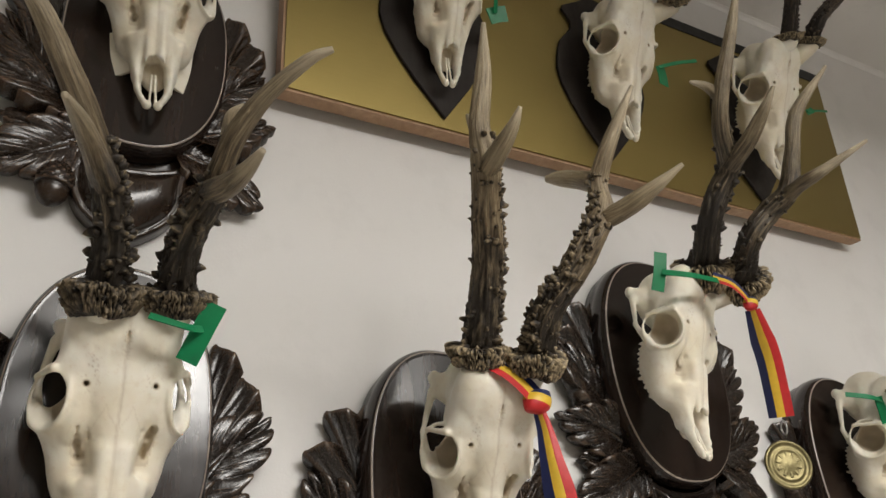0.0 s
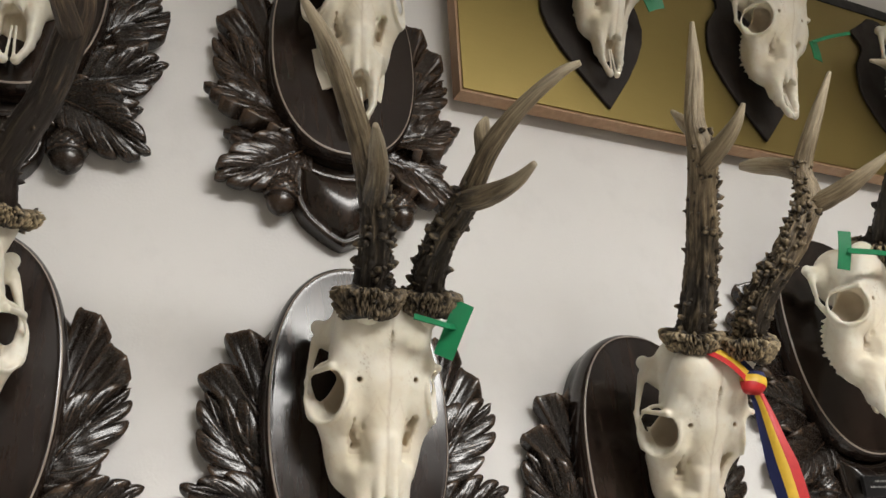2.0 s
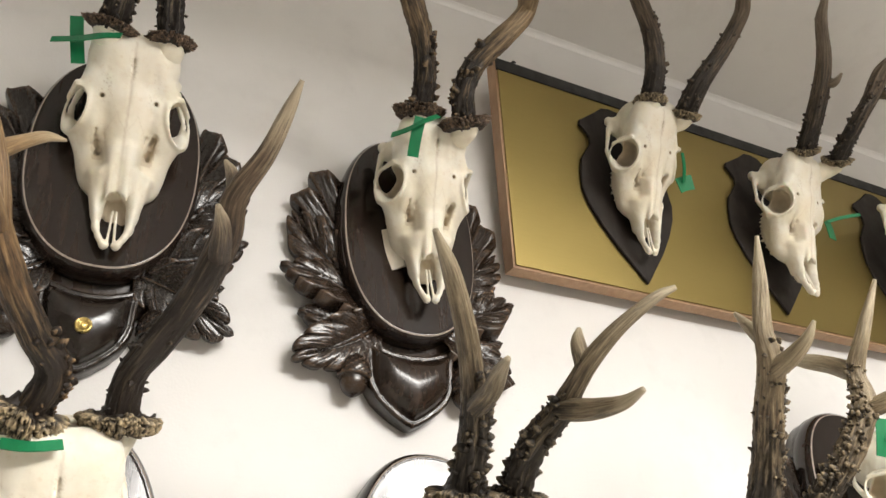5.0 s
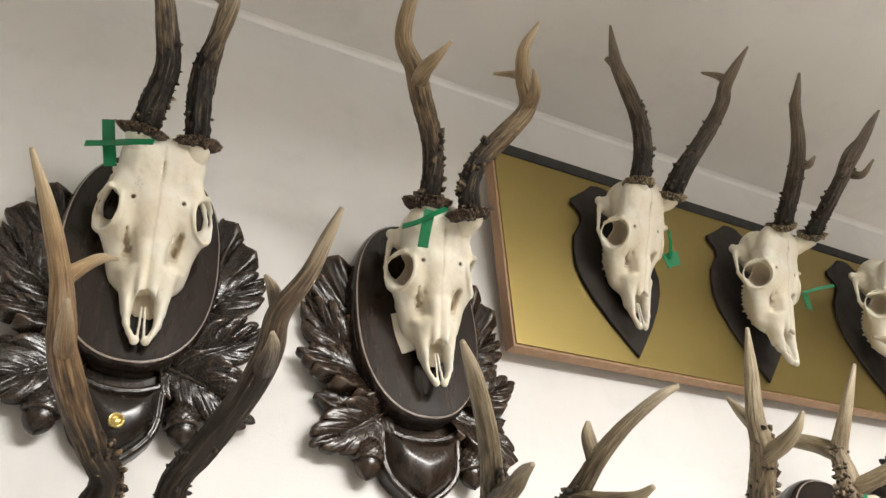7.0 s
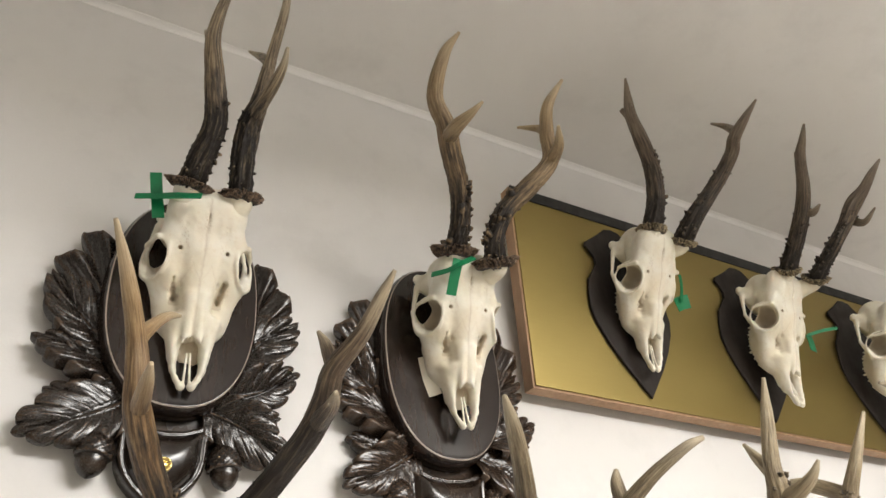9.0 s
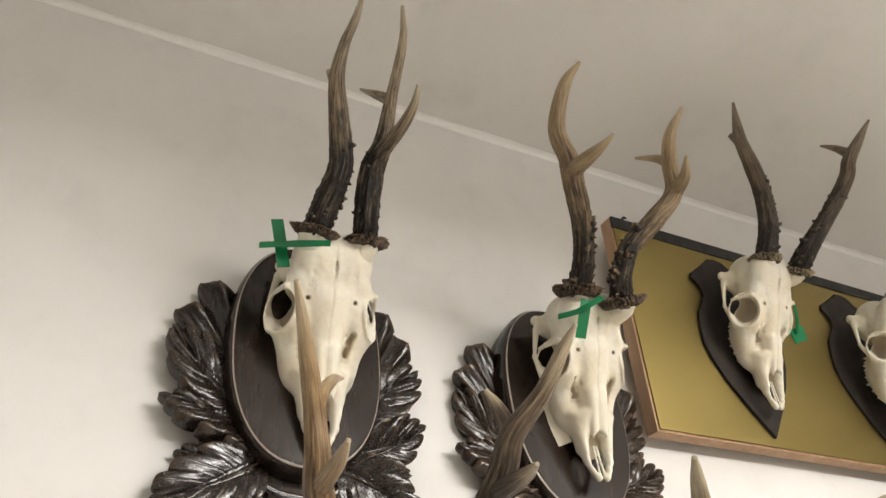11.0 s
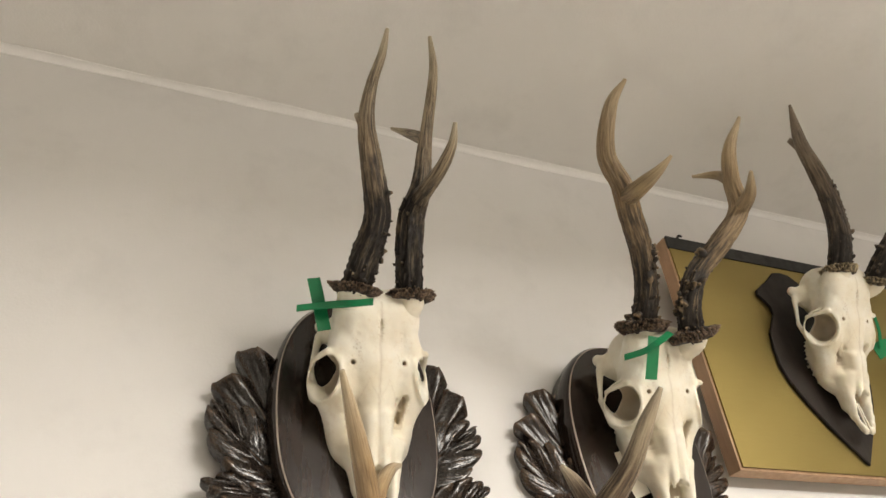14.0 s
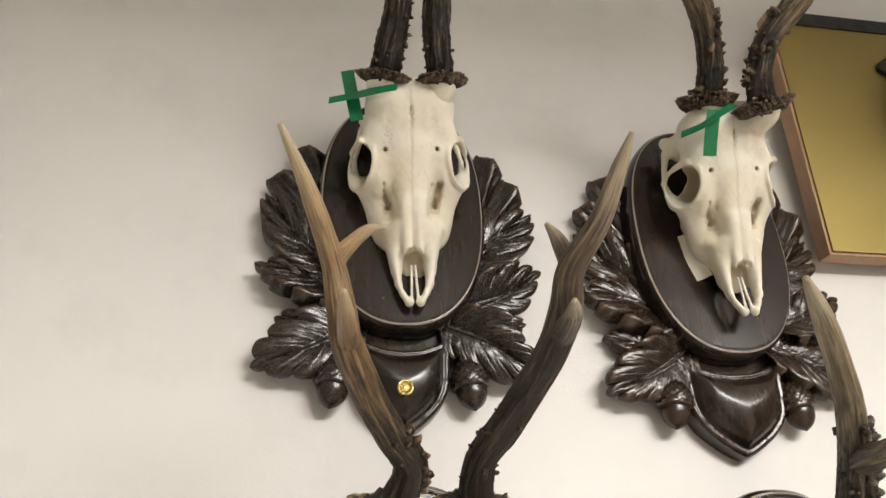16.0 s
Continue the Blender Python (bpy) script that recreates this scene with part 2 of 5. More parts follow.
# ---- mesh helpers ----
def mesh_of(name, verts, faces, mats, smooth=True, slots=None):
    me = bpy.data.meshes.new(name)
    me.from_pydata([tuple(v) for v in verts], [], [tuple(f) for f in faces])
    for m in mats if isinstance(mats, (list, tuple)) else [mats]:
        me.materials.append(m)
    if slots is not None:
        me.polygons.foreach_set("material_index", list(slots))
    me.polygons.foreach_set("use_smooth", [smooth] * len(me.polygons))
    me.update()
    return me


def part(name, me, parent, label="", m=None):
    ob = new(name, me)
    ob.parent = parent
    if m is not None:
        ob.matrix_basis = m
    return tagged(ob, label) if label else ob


def from_bm(name, bm, mats, smooth=False, bevel=0.0):
    if bevel:
        bmesh.ops.bevel(bm, geom=bm.edges[:], offset=bevel, segments=2, affect="EDGES", profile=0.6)
    bmesh.ops.recalc_face_normals(bm, faces=bm.faces[:])
    me = bpy.data.meshes.new(name)
    bm.to_mesh(me)
    bm.free()
    for m in mats if isinstance(mats, (list, tuple)) else [mats]:
        me.materials.append(m)
    me.polygons.foreach_set("use_smooth", [smooth] * len(me.polygons))
    return me


def box(name, lo, hi, mats, bevel=0.0):
    bm = bmesh.new()
    bmesh.ops.create_cube(bm, size=1.0)
    c = [(a + b) / 2 for a, b in zip(lo, hi)]
    d = [b - a for a, b in zip(lo, hi)]
    for v in bm.verts:
        v.co = Vector([c[i] + v.co[i] * d[i] for i in range(3)])
    return from_bm(name, bm, mats, False, bevel)


def loft(rings, close_first=False, close_last=True):
    """Verts and faces of closed rings of the same count, joined one to the next."""
    n = len(rings[0])
    verts = [p for r in rings for p in r]
    faces = [(a * n + i, a * n + (i + 1) % n, (a + 1) * n + (i + 1) % n, (a + 1) * n + i) for a in range(len(rings) - 1) for i in range(n)]
    if close_first:
        faces.append(tuple(reversed(range(n))))
    if close_last:
        faces.append(tuple(range((len(rings) - 1) * n, len(rings) * n)))
    return verts, faces


# ---- solid shapes from distance fields ----
def surface_net(field, origin, step):
    """A quad mesh of the field's zero surface."""
    inside = field < 0
    nx, ny, nz = field.shape
    acc = np.zeros((nx - 1, ny - 1, nz - 1, 3), np.float32)
    cnt = np.zeros((nx - 1, ny - 1, nz - 1), np.float32)
    quads = []
    for ax in range(3):
        lo = [slice(None)] * 3
        hi = [slice(None)] * 3
        lo[ax], hi[ax] = slice(0, -1), slice(1, None)
        f0, f1 = field[tuple(lo)], field[tuple(hi)]
        idx = np.argwhere((f0 < 0) != (f1 < 0))
        a = f0[tuple(idx.T)]
        b = f1[tuple(idx.T)]
        t = a / (a - b)
        pos = idx.astype(np.float32)
        pos[:, ax] += t
        u, v = [(1, 2), (2, 0), (0, 1)][ax]
        ring = []
        for du, dv in ((0, 0), (1, 0), (1, 1), (0, 1)):
            cell = idx.copy()
            cell[:, u] -= du
            cell[:, v] -= dv
            np.clip(cell, 0, np.array(cnt.shape) - 1, out=cell)
            np.add.at(acc, tuple(cell.T), pos)
            np.add.at(cnt, tuple(cell.T), 1)
            ring.append(cell)
        quads.append((ring, a < 0))
    used = cnt > 0
    number = -np.ones(cnt.shape, np.int64)
    number[used] = np.arange(used.sum())
    verts = acc[used] / cnt[used][:, None] * step + np.array(origin)
    faces = []
    for ring, flip in quads:
        f = np.stack([number[tuple(c.T)] for c in ring], 1)
        f = np.where(flip[:, None], f, f[:, ::-1])
        faces.append(f)
    return verts, np.concatenate(faces)


class Solid:
    """A field in millimetres, built up by smooth unions and cuts."""

    def __init__(self, lo, hi, step):
        self.lo, self.step = np.array(lo, float), step
        ax = [np.arange(a, b, step, dtype=np.float32) for a, b in zip(lo, hi)]
        self.p = np.stack(np.meshgrid(*ax, indexing="ij"), -1)
        self.f = np.full(self.p.shape[:3], 1e3, np.float32)

    def ellipsoid(self, c, r):
        q = (self.p - np.array(c, np.float32)) / np.array(r, np.float32)
        k = np.sqrt((q * q).sum(-1)) + 1e-6
        return (k - 1) * min(r)

    def cone(self, a, b, ra, rb, squash=(1, 1, 1)):
        s = np.array(squash, np.float32)
        a, b = np.array(a, np.float32) * s, np.array(b, np.float32) * s
        d = b - a
        w = self.p * s - a
        h = np.clip((w @ d) / (d @ d), 0, 1)
        return np.sqrt(((w - h[..., None] * d) ** 2).sum(-1)) - (ra + (rb - ra) * h)

    def torus(self, c, axis, big, small):
        n = np.array(axis, np.float32)
        n /= np.linalg.norm(n)
        w = self.p - np.array(c, np.float32)
        z = w @ n
        rad = np.sqrt(np.maximum((w * w).sum(-1) - z * z, 0))
        return np.sqrt((rad - big) ** 2 + z * z) - small

    def unevenness(self, seed, size, amount):
        """Smooth random swellings of about that size."""
        n = self.f.shape
        g = np.random.RandomState(seed).uniform(-1, 1, [int(k * self.step / size) + 3 for k in n]).astype(np.float32)
        for ax in range(3):
            at = np.arange(n[ax]) * self.step / size
            i = at.astype(int)
            w = at - i
            w = (w * w * (3 - 2 * w)).astype(np.float32)
            w = w.reshape([-1 if a == ax else 1 for a in range(3)])
            g = np.take(g, i, ax) * (1 - w) + np.take(g, i + 1, ax) * w
        return g * amount

    def add(self, d, k=4.0):
        h = np.maximum(k - np.abs(self.f - d), 0) / k
        self.f = np.minimum(self.f, d) - h * h * k * 0.25

    def cut(self, d, k=2.0):
        d = -d
        h = np.maximum(k - np.abs(self.f - d), 0) / k
        self.f = np.maximum(self.f, d) + h * h * k * 0.25


def skull_mesh(seed):
    """A roe skull: x across, y back from the brow, z up; the brow foramina lie at x = 20 mm on either side of the origin."""
    rnd = random.Random(seed)
    s = Solid((-56, -20, -122), (56, 68, 84), 1.0)
    s.add(s.ellipsoid((0, 22, 12), (35, 23, 36)))
    s.add(s.ellipsoid((0, 42, 34), (31, 26, 28)), 10)
    s.add(s.ellipsoid((0, 11, 32), (28, 14, 19)), 8)
    s.add(s.ellipsoid((0, 10, 36), (20, 12, 16)), 8)
    s.add(s.cone((0, 20, -4), (0, 15, -66), 20, 11), 10)
    for q in (-1, 1):
        s.add(s.cone((q * 16, 35, -16), (q * 14.5, 30, -62), 16, 10), 8)
        s.add(s.ellipsoid((q * 21, 35, -38), (11, 14, 25)), 8)
        s.add(s.cone((q * 27, 40, -20), (q * 24, 45, -36), 6.0, 5.5), 6)
        s.add(s.cone((q * 24, 45, -36), (q * 19, 38, -58), 5.5, 4.5), 6)
        s.add(s.cone((q * 17, 14, 22), (q * 19, 10, 42), 12.5, 12.0), 8)
        s.add(s.ellipsoid((q * 14, 9, 36), (15, 11.5, 17)), 8)
        s.add(s.ellipsoid((q * 30, 25, -18), (13, 14, 16)), 7)
        s.add(s.cone((q * 27, 29, -24), (q * 20, 32, -58), 12, 9.0), 7)
        s.add(s.cone((q * 26, 11, 14), (q * 38, 12, 1), 8, 4.5), 6)
    # eye sockets, with the rim drawn out round them
    for q in (-1, 1):
        s.add(s.ellipsoid((q * 25, 15, -8), (9, 11.5, 20)), 7)
        s.add(s.torus((q * 37.5, 19, -8), (q * 0.86, -0.48, 0.1), 18.6, 1.4), 3.0)
        s.cut(s.ellipsoid((q * 42, 16.5, -8), (17.5, 17.6, 18.4)), 1.0)
        s.cut(s.ellipsoid((q * 26, 25, -7), (20, 14.5, 14.5)), 2)
        s.cut(s.ellipsoid((q * 37, 38, -3), (9.5, 19, 10)), 2)
        s.cut(s.cone((q * 46, 46, 12), (q * 37, 46, 44), 13, 10), 5)
        s.cut(s.cone((q * 40, 52, 0), (q * 33, 44, 16), 12, 9), 4)
        s.add(s.torus((q * 37.5, 19, -8), (q * 0.86, -0.48, 0.1), 18.6, 1.0), 1.2)
        s.add(s.cone((q * 42, 31, -22), (q * 43, 46, -2), 4.2, 2.2), 4)
        s.add(s.cone((q * 43, 46, 0), (q * 36, 54, 26), 1.6, 3.4), 3)
        s.add(s.cone((q * 38, 7, 8), (q * 45, 32, 4), 2.2, 1.5), 3)
        s.add(s.cone((q * 25, 52, 30), (q * 33, 59, 36), 10, 5.5), 6)
        s.cut(s.ellipsoid((q * 39, 50, 36), (4, 4, 4)), 3)
    # nose: cavity, side walls, nasal bones and the slender prongs in the middle
    s.cut(s.cone((0, 8, -74), (0, 9, -94), 5.0, 8.0, (1.0, 0.7, 1)) + s.unevenness(seed + 9, 4.0, 0.8), 1.0)
    s.cut(s.cone((0, 9, -94), (0, 5, -112), 8.0, 5.0, (1.0, 0.6, 1)), 1.0)
    s.cut(s.cone((0, 16, -94), (0, 14, -104), 7.0, 6.0, (1, 0.4, 1)), 1.5)
    s.cut(s.ellipsoid((0, 52, -104), (26, 22, 34)), 5)
    for q in (-1, 1):
        s.add(s.cone((q * 18.5, 24, -58), (q * 12.8, 15, -86), 6.2, 3.4, (1, 0.45, 1)), 5)
        s.add(s.cone((q * 12.8, 15, -86), (q * 11.4, 9, -99), 3.0, 2.2, (1, 0.5, 1)), 3)
        s.add(s.cone((q * 11.4, 9, -99), (q * 5.4, 3.5, -110.5), 2.2, 2.1, (1, 0.6, 1)), 2)
        s.add(s.cone((q * 5, 7, -38), (q * 5.0, 3.4, -76), 6.2, 3.1), 4)
        s.add(s.cone((q * 1.4, 11, -84), (q * 2.2, 2, -111), 0.9, 1.2, (1, 0.7, 1)), 1)
        s.add(s.ellipsoid((q * 4.4, 2.0, -111), (3.0, 2.2, 3.4)), 2)
    s.add(s.cone((0, 15, -50), (0, 15, -80), 1.4, 1.1, (1, 0.4, 1)), 1)
    for q in (-1, 1):
        s.add(s.cone((q * 9.5, 11, -56), (q * 12.4, 14, -84), 6.0, 2.0, (1, 0.8, 1)), 3)
        s.add(s.cone((q * 12.5, 20, -60), (q * 12.8, 15, -89), 6.2, 2.4, (1, 0.5, 1)), 5)
    s.add(s.ellipsoid((0, 20, -76), (9, 3, 17)), 2)
    s.cut(s.cone((0, 3, -80), (0, 3, -100), 7.6, 9.6, (1.0, 0.35, 1)) + s.unevenness(seed + 12, 4.0, 0.9), 0.8)
    s.add(s.ellipsoid((0, 23, -80), (11, 3.0, 15)), 2)
    for q in (-1, 1):
        s.add(s.cone((q * 13.4, 17, -78), (q * 12.0, 9.5, -97), 3.0, 2.2, (1, 0.5, 1)), 3)
        s.add(s.cone((q * 12.0, 9.5, -97), (q * 8.8, 5.5, -105), 2.2, 2.0, (1, 0.6, 1)), 2)
        s.add(s.cone((q * 8.8, 5.5, -105), (q * 4.6, 3, -111), 2.0, 2.2, (1, 0.6, 1)), 2)
        s.add(s.cone((q * 1.4, 14, -84), (q * 2.3, 2.5, -110), 0.9, 1.3, (1, 0.7, 1)), 0.8)
        s.add(s.ellipsoid((q * 3.8, 2.4, -111.5), (2.6, 2.2, 2.8)), 1.5)
    # slits beside the nose, brow foramina and their grooves
    for q in (-1, 1):
        jag = s.unevenness(seed + 5, 3.0, 0.9) + s.unevenness(seed + 6, 6.0, 0.6)
        s.cut(s.cone((q * 21.5, 9, -24), (q * 18.2, 10, -40), 1.6, 3.4, (1, 0.22, 1)) + jag, 0.6)
        s.cut(s.cone((q * 15.6, 8, -25), (q * 14.4, 8, -31), 0.9, 1.2, (1, 0.3, 1)) + 0.5 * jag, 0.5)
        s.cut(s.cone((q * 20, -4, 0), (q * 19, 10, 0), 1.5, 1.4), 0.5)
        s.cut(s.cone((q * 20, -2.2, 4), (q * 18, -3.0, 20), 1.3, 1.0, (1, 0.6, 1)), 0.8)
        s.cut(s.ellipsoid((q * 17, -7, 12), (5, 4.5, 13)), 4)
    s.cut(s.cone((0, -2.6, 32), (0, -3.6, -24), 1.0, 0.7), 1.5)
    # cheek teeth along the back edge of the jaw
    for q in (-1, 1):
        for i in range(6):
            u = i / 5
            x, y, z = 27.0 - 7.5 * u, 50.0 - 26.0 * (u - 0.45) ** 2 - 2.0 * u, -17 - 8.4 * i
            s.add(s.ellipsoid((q * x, y, z), (4.0 + rnd.uniform(-0.4, 0.4), 4.4, 4.8)), 2.5)
            for dz in (-2.6, 2.4):
                s.add(s.ellipsoid((q * (x + 1.6), y + 3.2, z + dz), (1.7, 4.2 + rnd.uniform(-1.4, 0.9), 1.5)), 1.0)
    s.f += s.unevenness(seed, 11.0, 0.40) + s.unevenness(seed + 1, 4.0, 0.16)
    verts, faces = surface_net(s.f, s.lo, s.step)
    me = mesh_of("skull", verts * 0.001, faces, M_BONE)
    mark = np.zeros(len(verts), np.float32)
    x, y, z = verts.T
    wob = np.array([noise.noise(Vector((3.1, 7.7, zz * 0.22))) for zz in z]) * 1.8
    mid = np.exp(-((x - wob * 0.5) / 0.8) ** 2) * (y < 9) * (z > -30) * (z < 44)
    # brow holes browned inside, their darkness put into the colour
    hole_shade = np.clip(1.6 - np.hypot(np.abs(x) - 19.6, z) / 1.6, 0, 1) * (y > 1.2) * (y < 12)
    zig = np.array([noise.noise(Vector((xx * 0.45, 2.2, 5.5))) for xx in x]) * 3.0
    seam = np.exp(-((z + 20 + 6.0 * np.cos(x * 0.42) + zig) / 0.8) ** 2) * (y < 12) * (np.abs(x) < 15)
    nasal = np.exp(-(x / 0.7) ** 2) * (y < 12) * (z > -76) * (z < -26)
    pore = np.array([noise.noise(Vector((a * 0.8, b * 0.8, c * 0.8))) for a, b, c in verts])
    pitted = np.clip((pore - 0.33) * 5, 0, 1) * np.exp(-((np.abs(x) - 18) / 5) ** 2) * np.exp(-((z - 8) / 14) ** 2) * (y < 8)
    pitted = np.maximum(pitted, np.clip((pore - 0.05) * 4, 0, 1) * np.exp(-(x / 2.6) ** 2) * np.exp(-((z - 24) / 11) ** 2) * (y < 8))
    # insides of the eye sockets browned: their shade is painted on
    socket_shade = np.clip(1.15 - np.sqrt(((np.abs(x) - 26) / 20) ** 2 + ((y - 25) / 15) ** 2 + ((z + 7) / 15) ** 2), 0, 0.25) * 2.7 * (np.abs(x) < 34)
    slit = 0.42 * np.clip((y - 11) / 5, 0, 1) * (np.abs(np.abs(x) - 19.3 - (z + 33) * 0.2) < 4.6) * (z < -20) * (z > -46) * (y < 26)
    mark[:] = np.maximum.reduce([mid * 0.34, hole_shade, socket_shade, slit, seam * 0.2, nasal * 0.32, pitted * 0.55, 0.5 * np.clip((y - 13) / 4, 0, 1) * np.clip((10.5 - np.abs(x)) / 2, 0, 1) * (y < 30) * (z < -64) * (z > -98)])
    at = me.attributes.new("mark", "FLOAT", "POINT")
    at.data.foreach_set("value", mark)
    return me


SKULLS = [skull_mesh(1)]
HEADS = {}


# ---- antlers ----
def smooth_line(pts, step):
    """Points and radii along a Catmull-Rom line through the given ones, about a step apart."""
    p = np.array(pts, float)
    p = np.vstack([2 * p[0] - p[1], p, 2 * p[-1] - p[-2]])
    out = []
    for i in range(1, len(p) - 2):
        n = max(2, int(np.linalg.norm(p[i + 1, :3] - p[i, :3]) / step))
        for k in range(n):
            u = k / n
            out.append(0.5 * (2 * p[i] + (p[i + 1] - p[i - 1]) * u + (2 * p[i - 1] - 5 * p[i] + 4 * p[i + 1] - p[i + 2]) * u * u
                              + (3 * p[i] - p[i - 1] - 3 * p[i + 1] + p[i + 2]) * u ** 3))
    out.append(p[-2])
    return np.array(out)


def blob(c, r, rnd, axis=None, stretch=1.0, seg=7, rows=5):
    """A rough little thorn: verts and faces, tapering along its axis."""
    ax = Vector(axis).normalized() if axis is not None else Vector((rnd.gauss(0, 1), rnd.gauss(0, 1), rnd.gauss(0, 1))).normalized()
    q = ax.to_track_quat("Z", "Y")
    lean = Vector((rnd.gauss(0, 0.25), rnd.gauss(0, 0.25), 0)) * r
    verts = [Vector(c) + q @ Vector((0, 0, -r * stretch))]
    for a in range(1, rows):
        th = math.pi * a / rows
        up = a / rows
        for b in range(seg):
            ph = 2 * math.pi * b / seg
            k = r * rnd.uniform(0.6, 1.3)
            w = k * math.sin(th) * (1.42 - 1.02 * up)
            verts.append(Vector(c) + q @ (Vector((w * math.cos(ph), w * math.sin(ph), -r * stretch * math.cos(th))) + lean * up * up))
    verts.append(Vector(c) + q @ (Vector((0, 0, r * stretch)) + lean))
    faces = [(0, 1 + (b + 1) % seg, 1 + b) for b in range(seg)]
    for a in range(rows - 2):
        o = 1 + a * seg
        faces += [(o + b, o + (b + 1) % seg, o + seg + (b + 1) % seg, o + seg + b) for b in range(seg)]
    o = 1 + (rows - 2) * seg
    faces += [(o + b, o + (b + 1) % seg, len(verts) - 1) for b in range(seg)]
    return verts, faces


class Growth:
    """Gathers tubes and pearls of one antler into one mesh."""

    def __init__(self, seed):
        self.v, self.f, self.fib, self.al, self.gr = [], [], [], [], []
        self.rnd, self.seed = random.Random(seed), seed

    def put(self, verts, faces, fib, al, gr=None):
        o = len(self.v)
        self.v += verts
        self.f += [tuple(i + o for i in f) for f in faces]
        self.fib += fib
        self.al += al
        self.gr += gr or [0.0] * len(verts)

    def tube(self, pts, a0, a1, rough, seg=60):
        line = smooth_line([(x, y, z, r * 0.001) for x, y, z, r in pts], 0.0015)
        n = len(line)
        frame_x = None
        verts, fib, al, gr = [], [], [], []
        run = 0.0
        for i in range(n):
            c = Vector(line[i][:3])
            d = (Vector(line[min(i + 1, n - 1)][:3]) - Vector(line[max(i - 1, 0)][:3])).normalized()
            if frame_x is None:
                frame_x = d.orthogonal().normalized()
            frame_x = (frame_x - d * frame_x.dot(d)).normalized()
            frame_y = d.cross(frame_x)
            if i:
                run += (Vector(line[i][:3]) - Vector(line[i - 1][:3])).length
            u = i / (n - 1)
            k = a0 + (a1 - a0) * u
            r = max(line[i][3], 0.0008)
            base = 1 - min(1, max(0, k))
            amp = rough * (0.15 + 0.85 * base)
            deep = 0.022 + 0.17 * base ** 1.2 * rough / 0.2
            swell = 1 + 0.05 * noise.noise(Vector((self.seed, 1.7, run * 42)))
            grit = 0.55 * rough * max(0.0, 1 - 1.5 * k)
            for b in range(seg):
                th = 2 * math.pi * b / seg
                co, si = math.cos(th), math.sin(th)
                g = noise.noise(Vector((co * 1.9 + self.seed, si * 1.9, run * 16)))
                n1 = noise.noise(Vector((co * 3.4 + self.seed, si * 3.4, run * 14 + 3)))
                n2 = noise.noise(Vector((co * 6.0, si * 6.0 + self.seed, run * 26)))
                cut = max(math.exp(-(n1 / 0.075) ** 2), 0.75 * math.exp(-(n2 / 0.09) ** 2))
                lump = noise.noise(Vector((co * 5 + self.seed, si * 5, run * 330))) if grit > 0.001 else 0.0
                rr = r * swell * (1 + amp * 0.8 * g - deep * cut + grit * lump)
                verts.append(c + (frame_x * co + frame_y * si) * rr)
                fib.append((co * 1.5 + self.seed * 3.1, si * 1.5, run * 13))
                al.append(k)
                gr.append(cut)
        faces = [(i * seg + b, i * seg + (b + 1) % seg, (i + 1) * seg + (b + 1) % seg, (i + 1) * seg + b) for i in range(n - 1) for b in range(seg)]
        verts.append(Vector(line[-1][:3]))
        fib.append((0, 0, run * 14))
        al.append(a1)
        gr.append(0.0)
        faces += [((n - 1) * seg + b, (n - 1) * seg + (b + 1) % seg, n * seg) for b in range(seg)]
        self.put(verts, faces, fib, al, gr)
        return line

    def pearls(self, line, count, reach, size, inner):
        """Thorns and knobs on the lower part of the beam, most of them on the side that faces the other antler."""
        for n in range(int(count * 1.1)):
            i = int(len(line) * reach * self.rnd.random() ** 1.15)
            i = min(max(i, 1), len(line) - 2)
            d = Vector(line[i + 1][:3]) - Vector(line[i - 1][:3])
            side = Vector((inner, -0.35, 0.0)) * self.rnd.uniform(0.2, 1.6) + Vector((self.rnd.gauss(0, 0.8), self.rnd.gauss(0, 0.8), self.rnd.gauss(0, 0.4)))
            side = (side - d * side.dot(d) / d.length_squared).normalized()
            r = self.rnd.uniform(0.45, 1.15) ** 1.3 * size * (1 - 0.45 * i / len(line)) * (1.0 if n < 0.6 * count else 0.55)
            c = Vector(line[i][:3]) + side * (line[i][3] + r * 0.15)
            axis = (side + Vector((self.rnd.gauss(0, 0.3), self.rnd.gauss(0, 0.3), 0.35))).normalized()
            v, f = blob(c, r, self.rnd, axis, self.rnd.uniform(0.95, 1.6), 7, 5)
            tip = [(p - c).dot(side) / r for p in v]
            self.put(v, f, [(p.x * 60, p.y * 60, p.z * 60) for p in v], [min(0.95, 0.12 + 0.6 * max(0.0, h - 0.35)) for h in tip])

    def mesh(self, mat):
        me = mesh_of("antler", self.v, self.f, mat)
        at = me.attributes.new("fibre", "FLOAT_VECTOR", "POINT")
        at.data.foreach_set("vector", np.array(self.fib, np.float32).ravel())
        at = me.attributes.new("along", "FLOAT", "POINT")
        at.data.foreach_set("value", np.array(self.al, np.float32))
        at = me.attributes.new("groove", "FLOAT", "POINT")
        at.data.foreach_set("value", np.array(self.gr, np.float32))
        return me


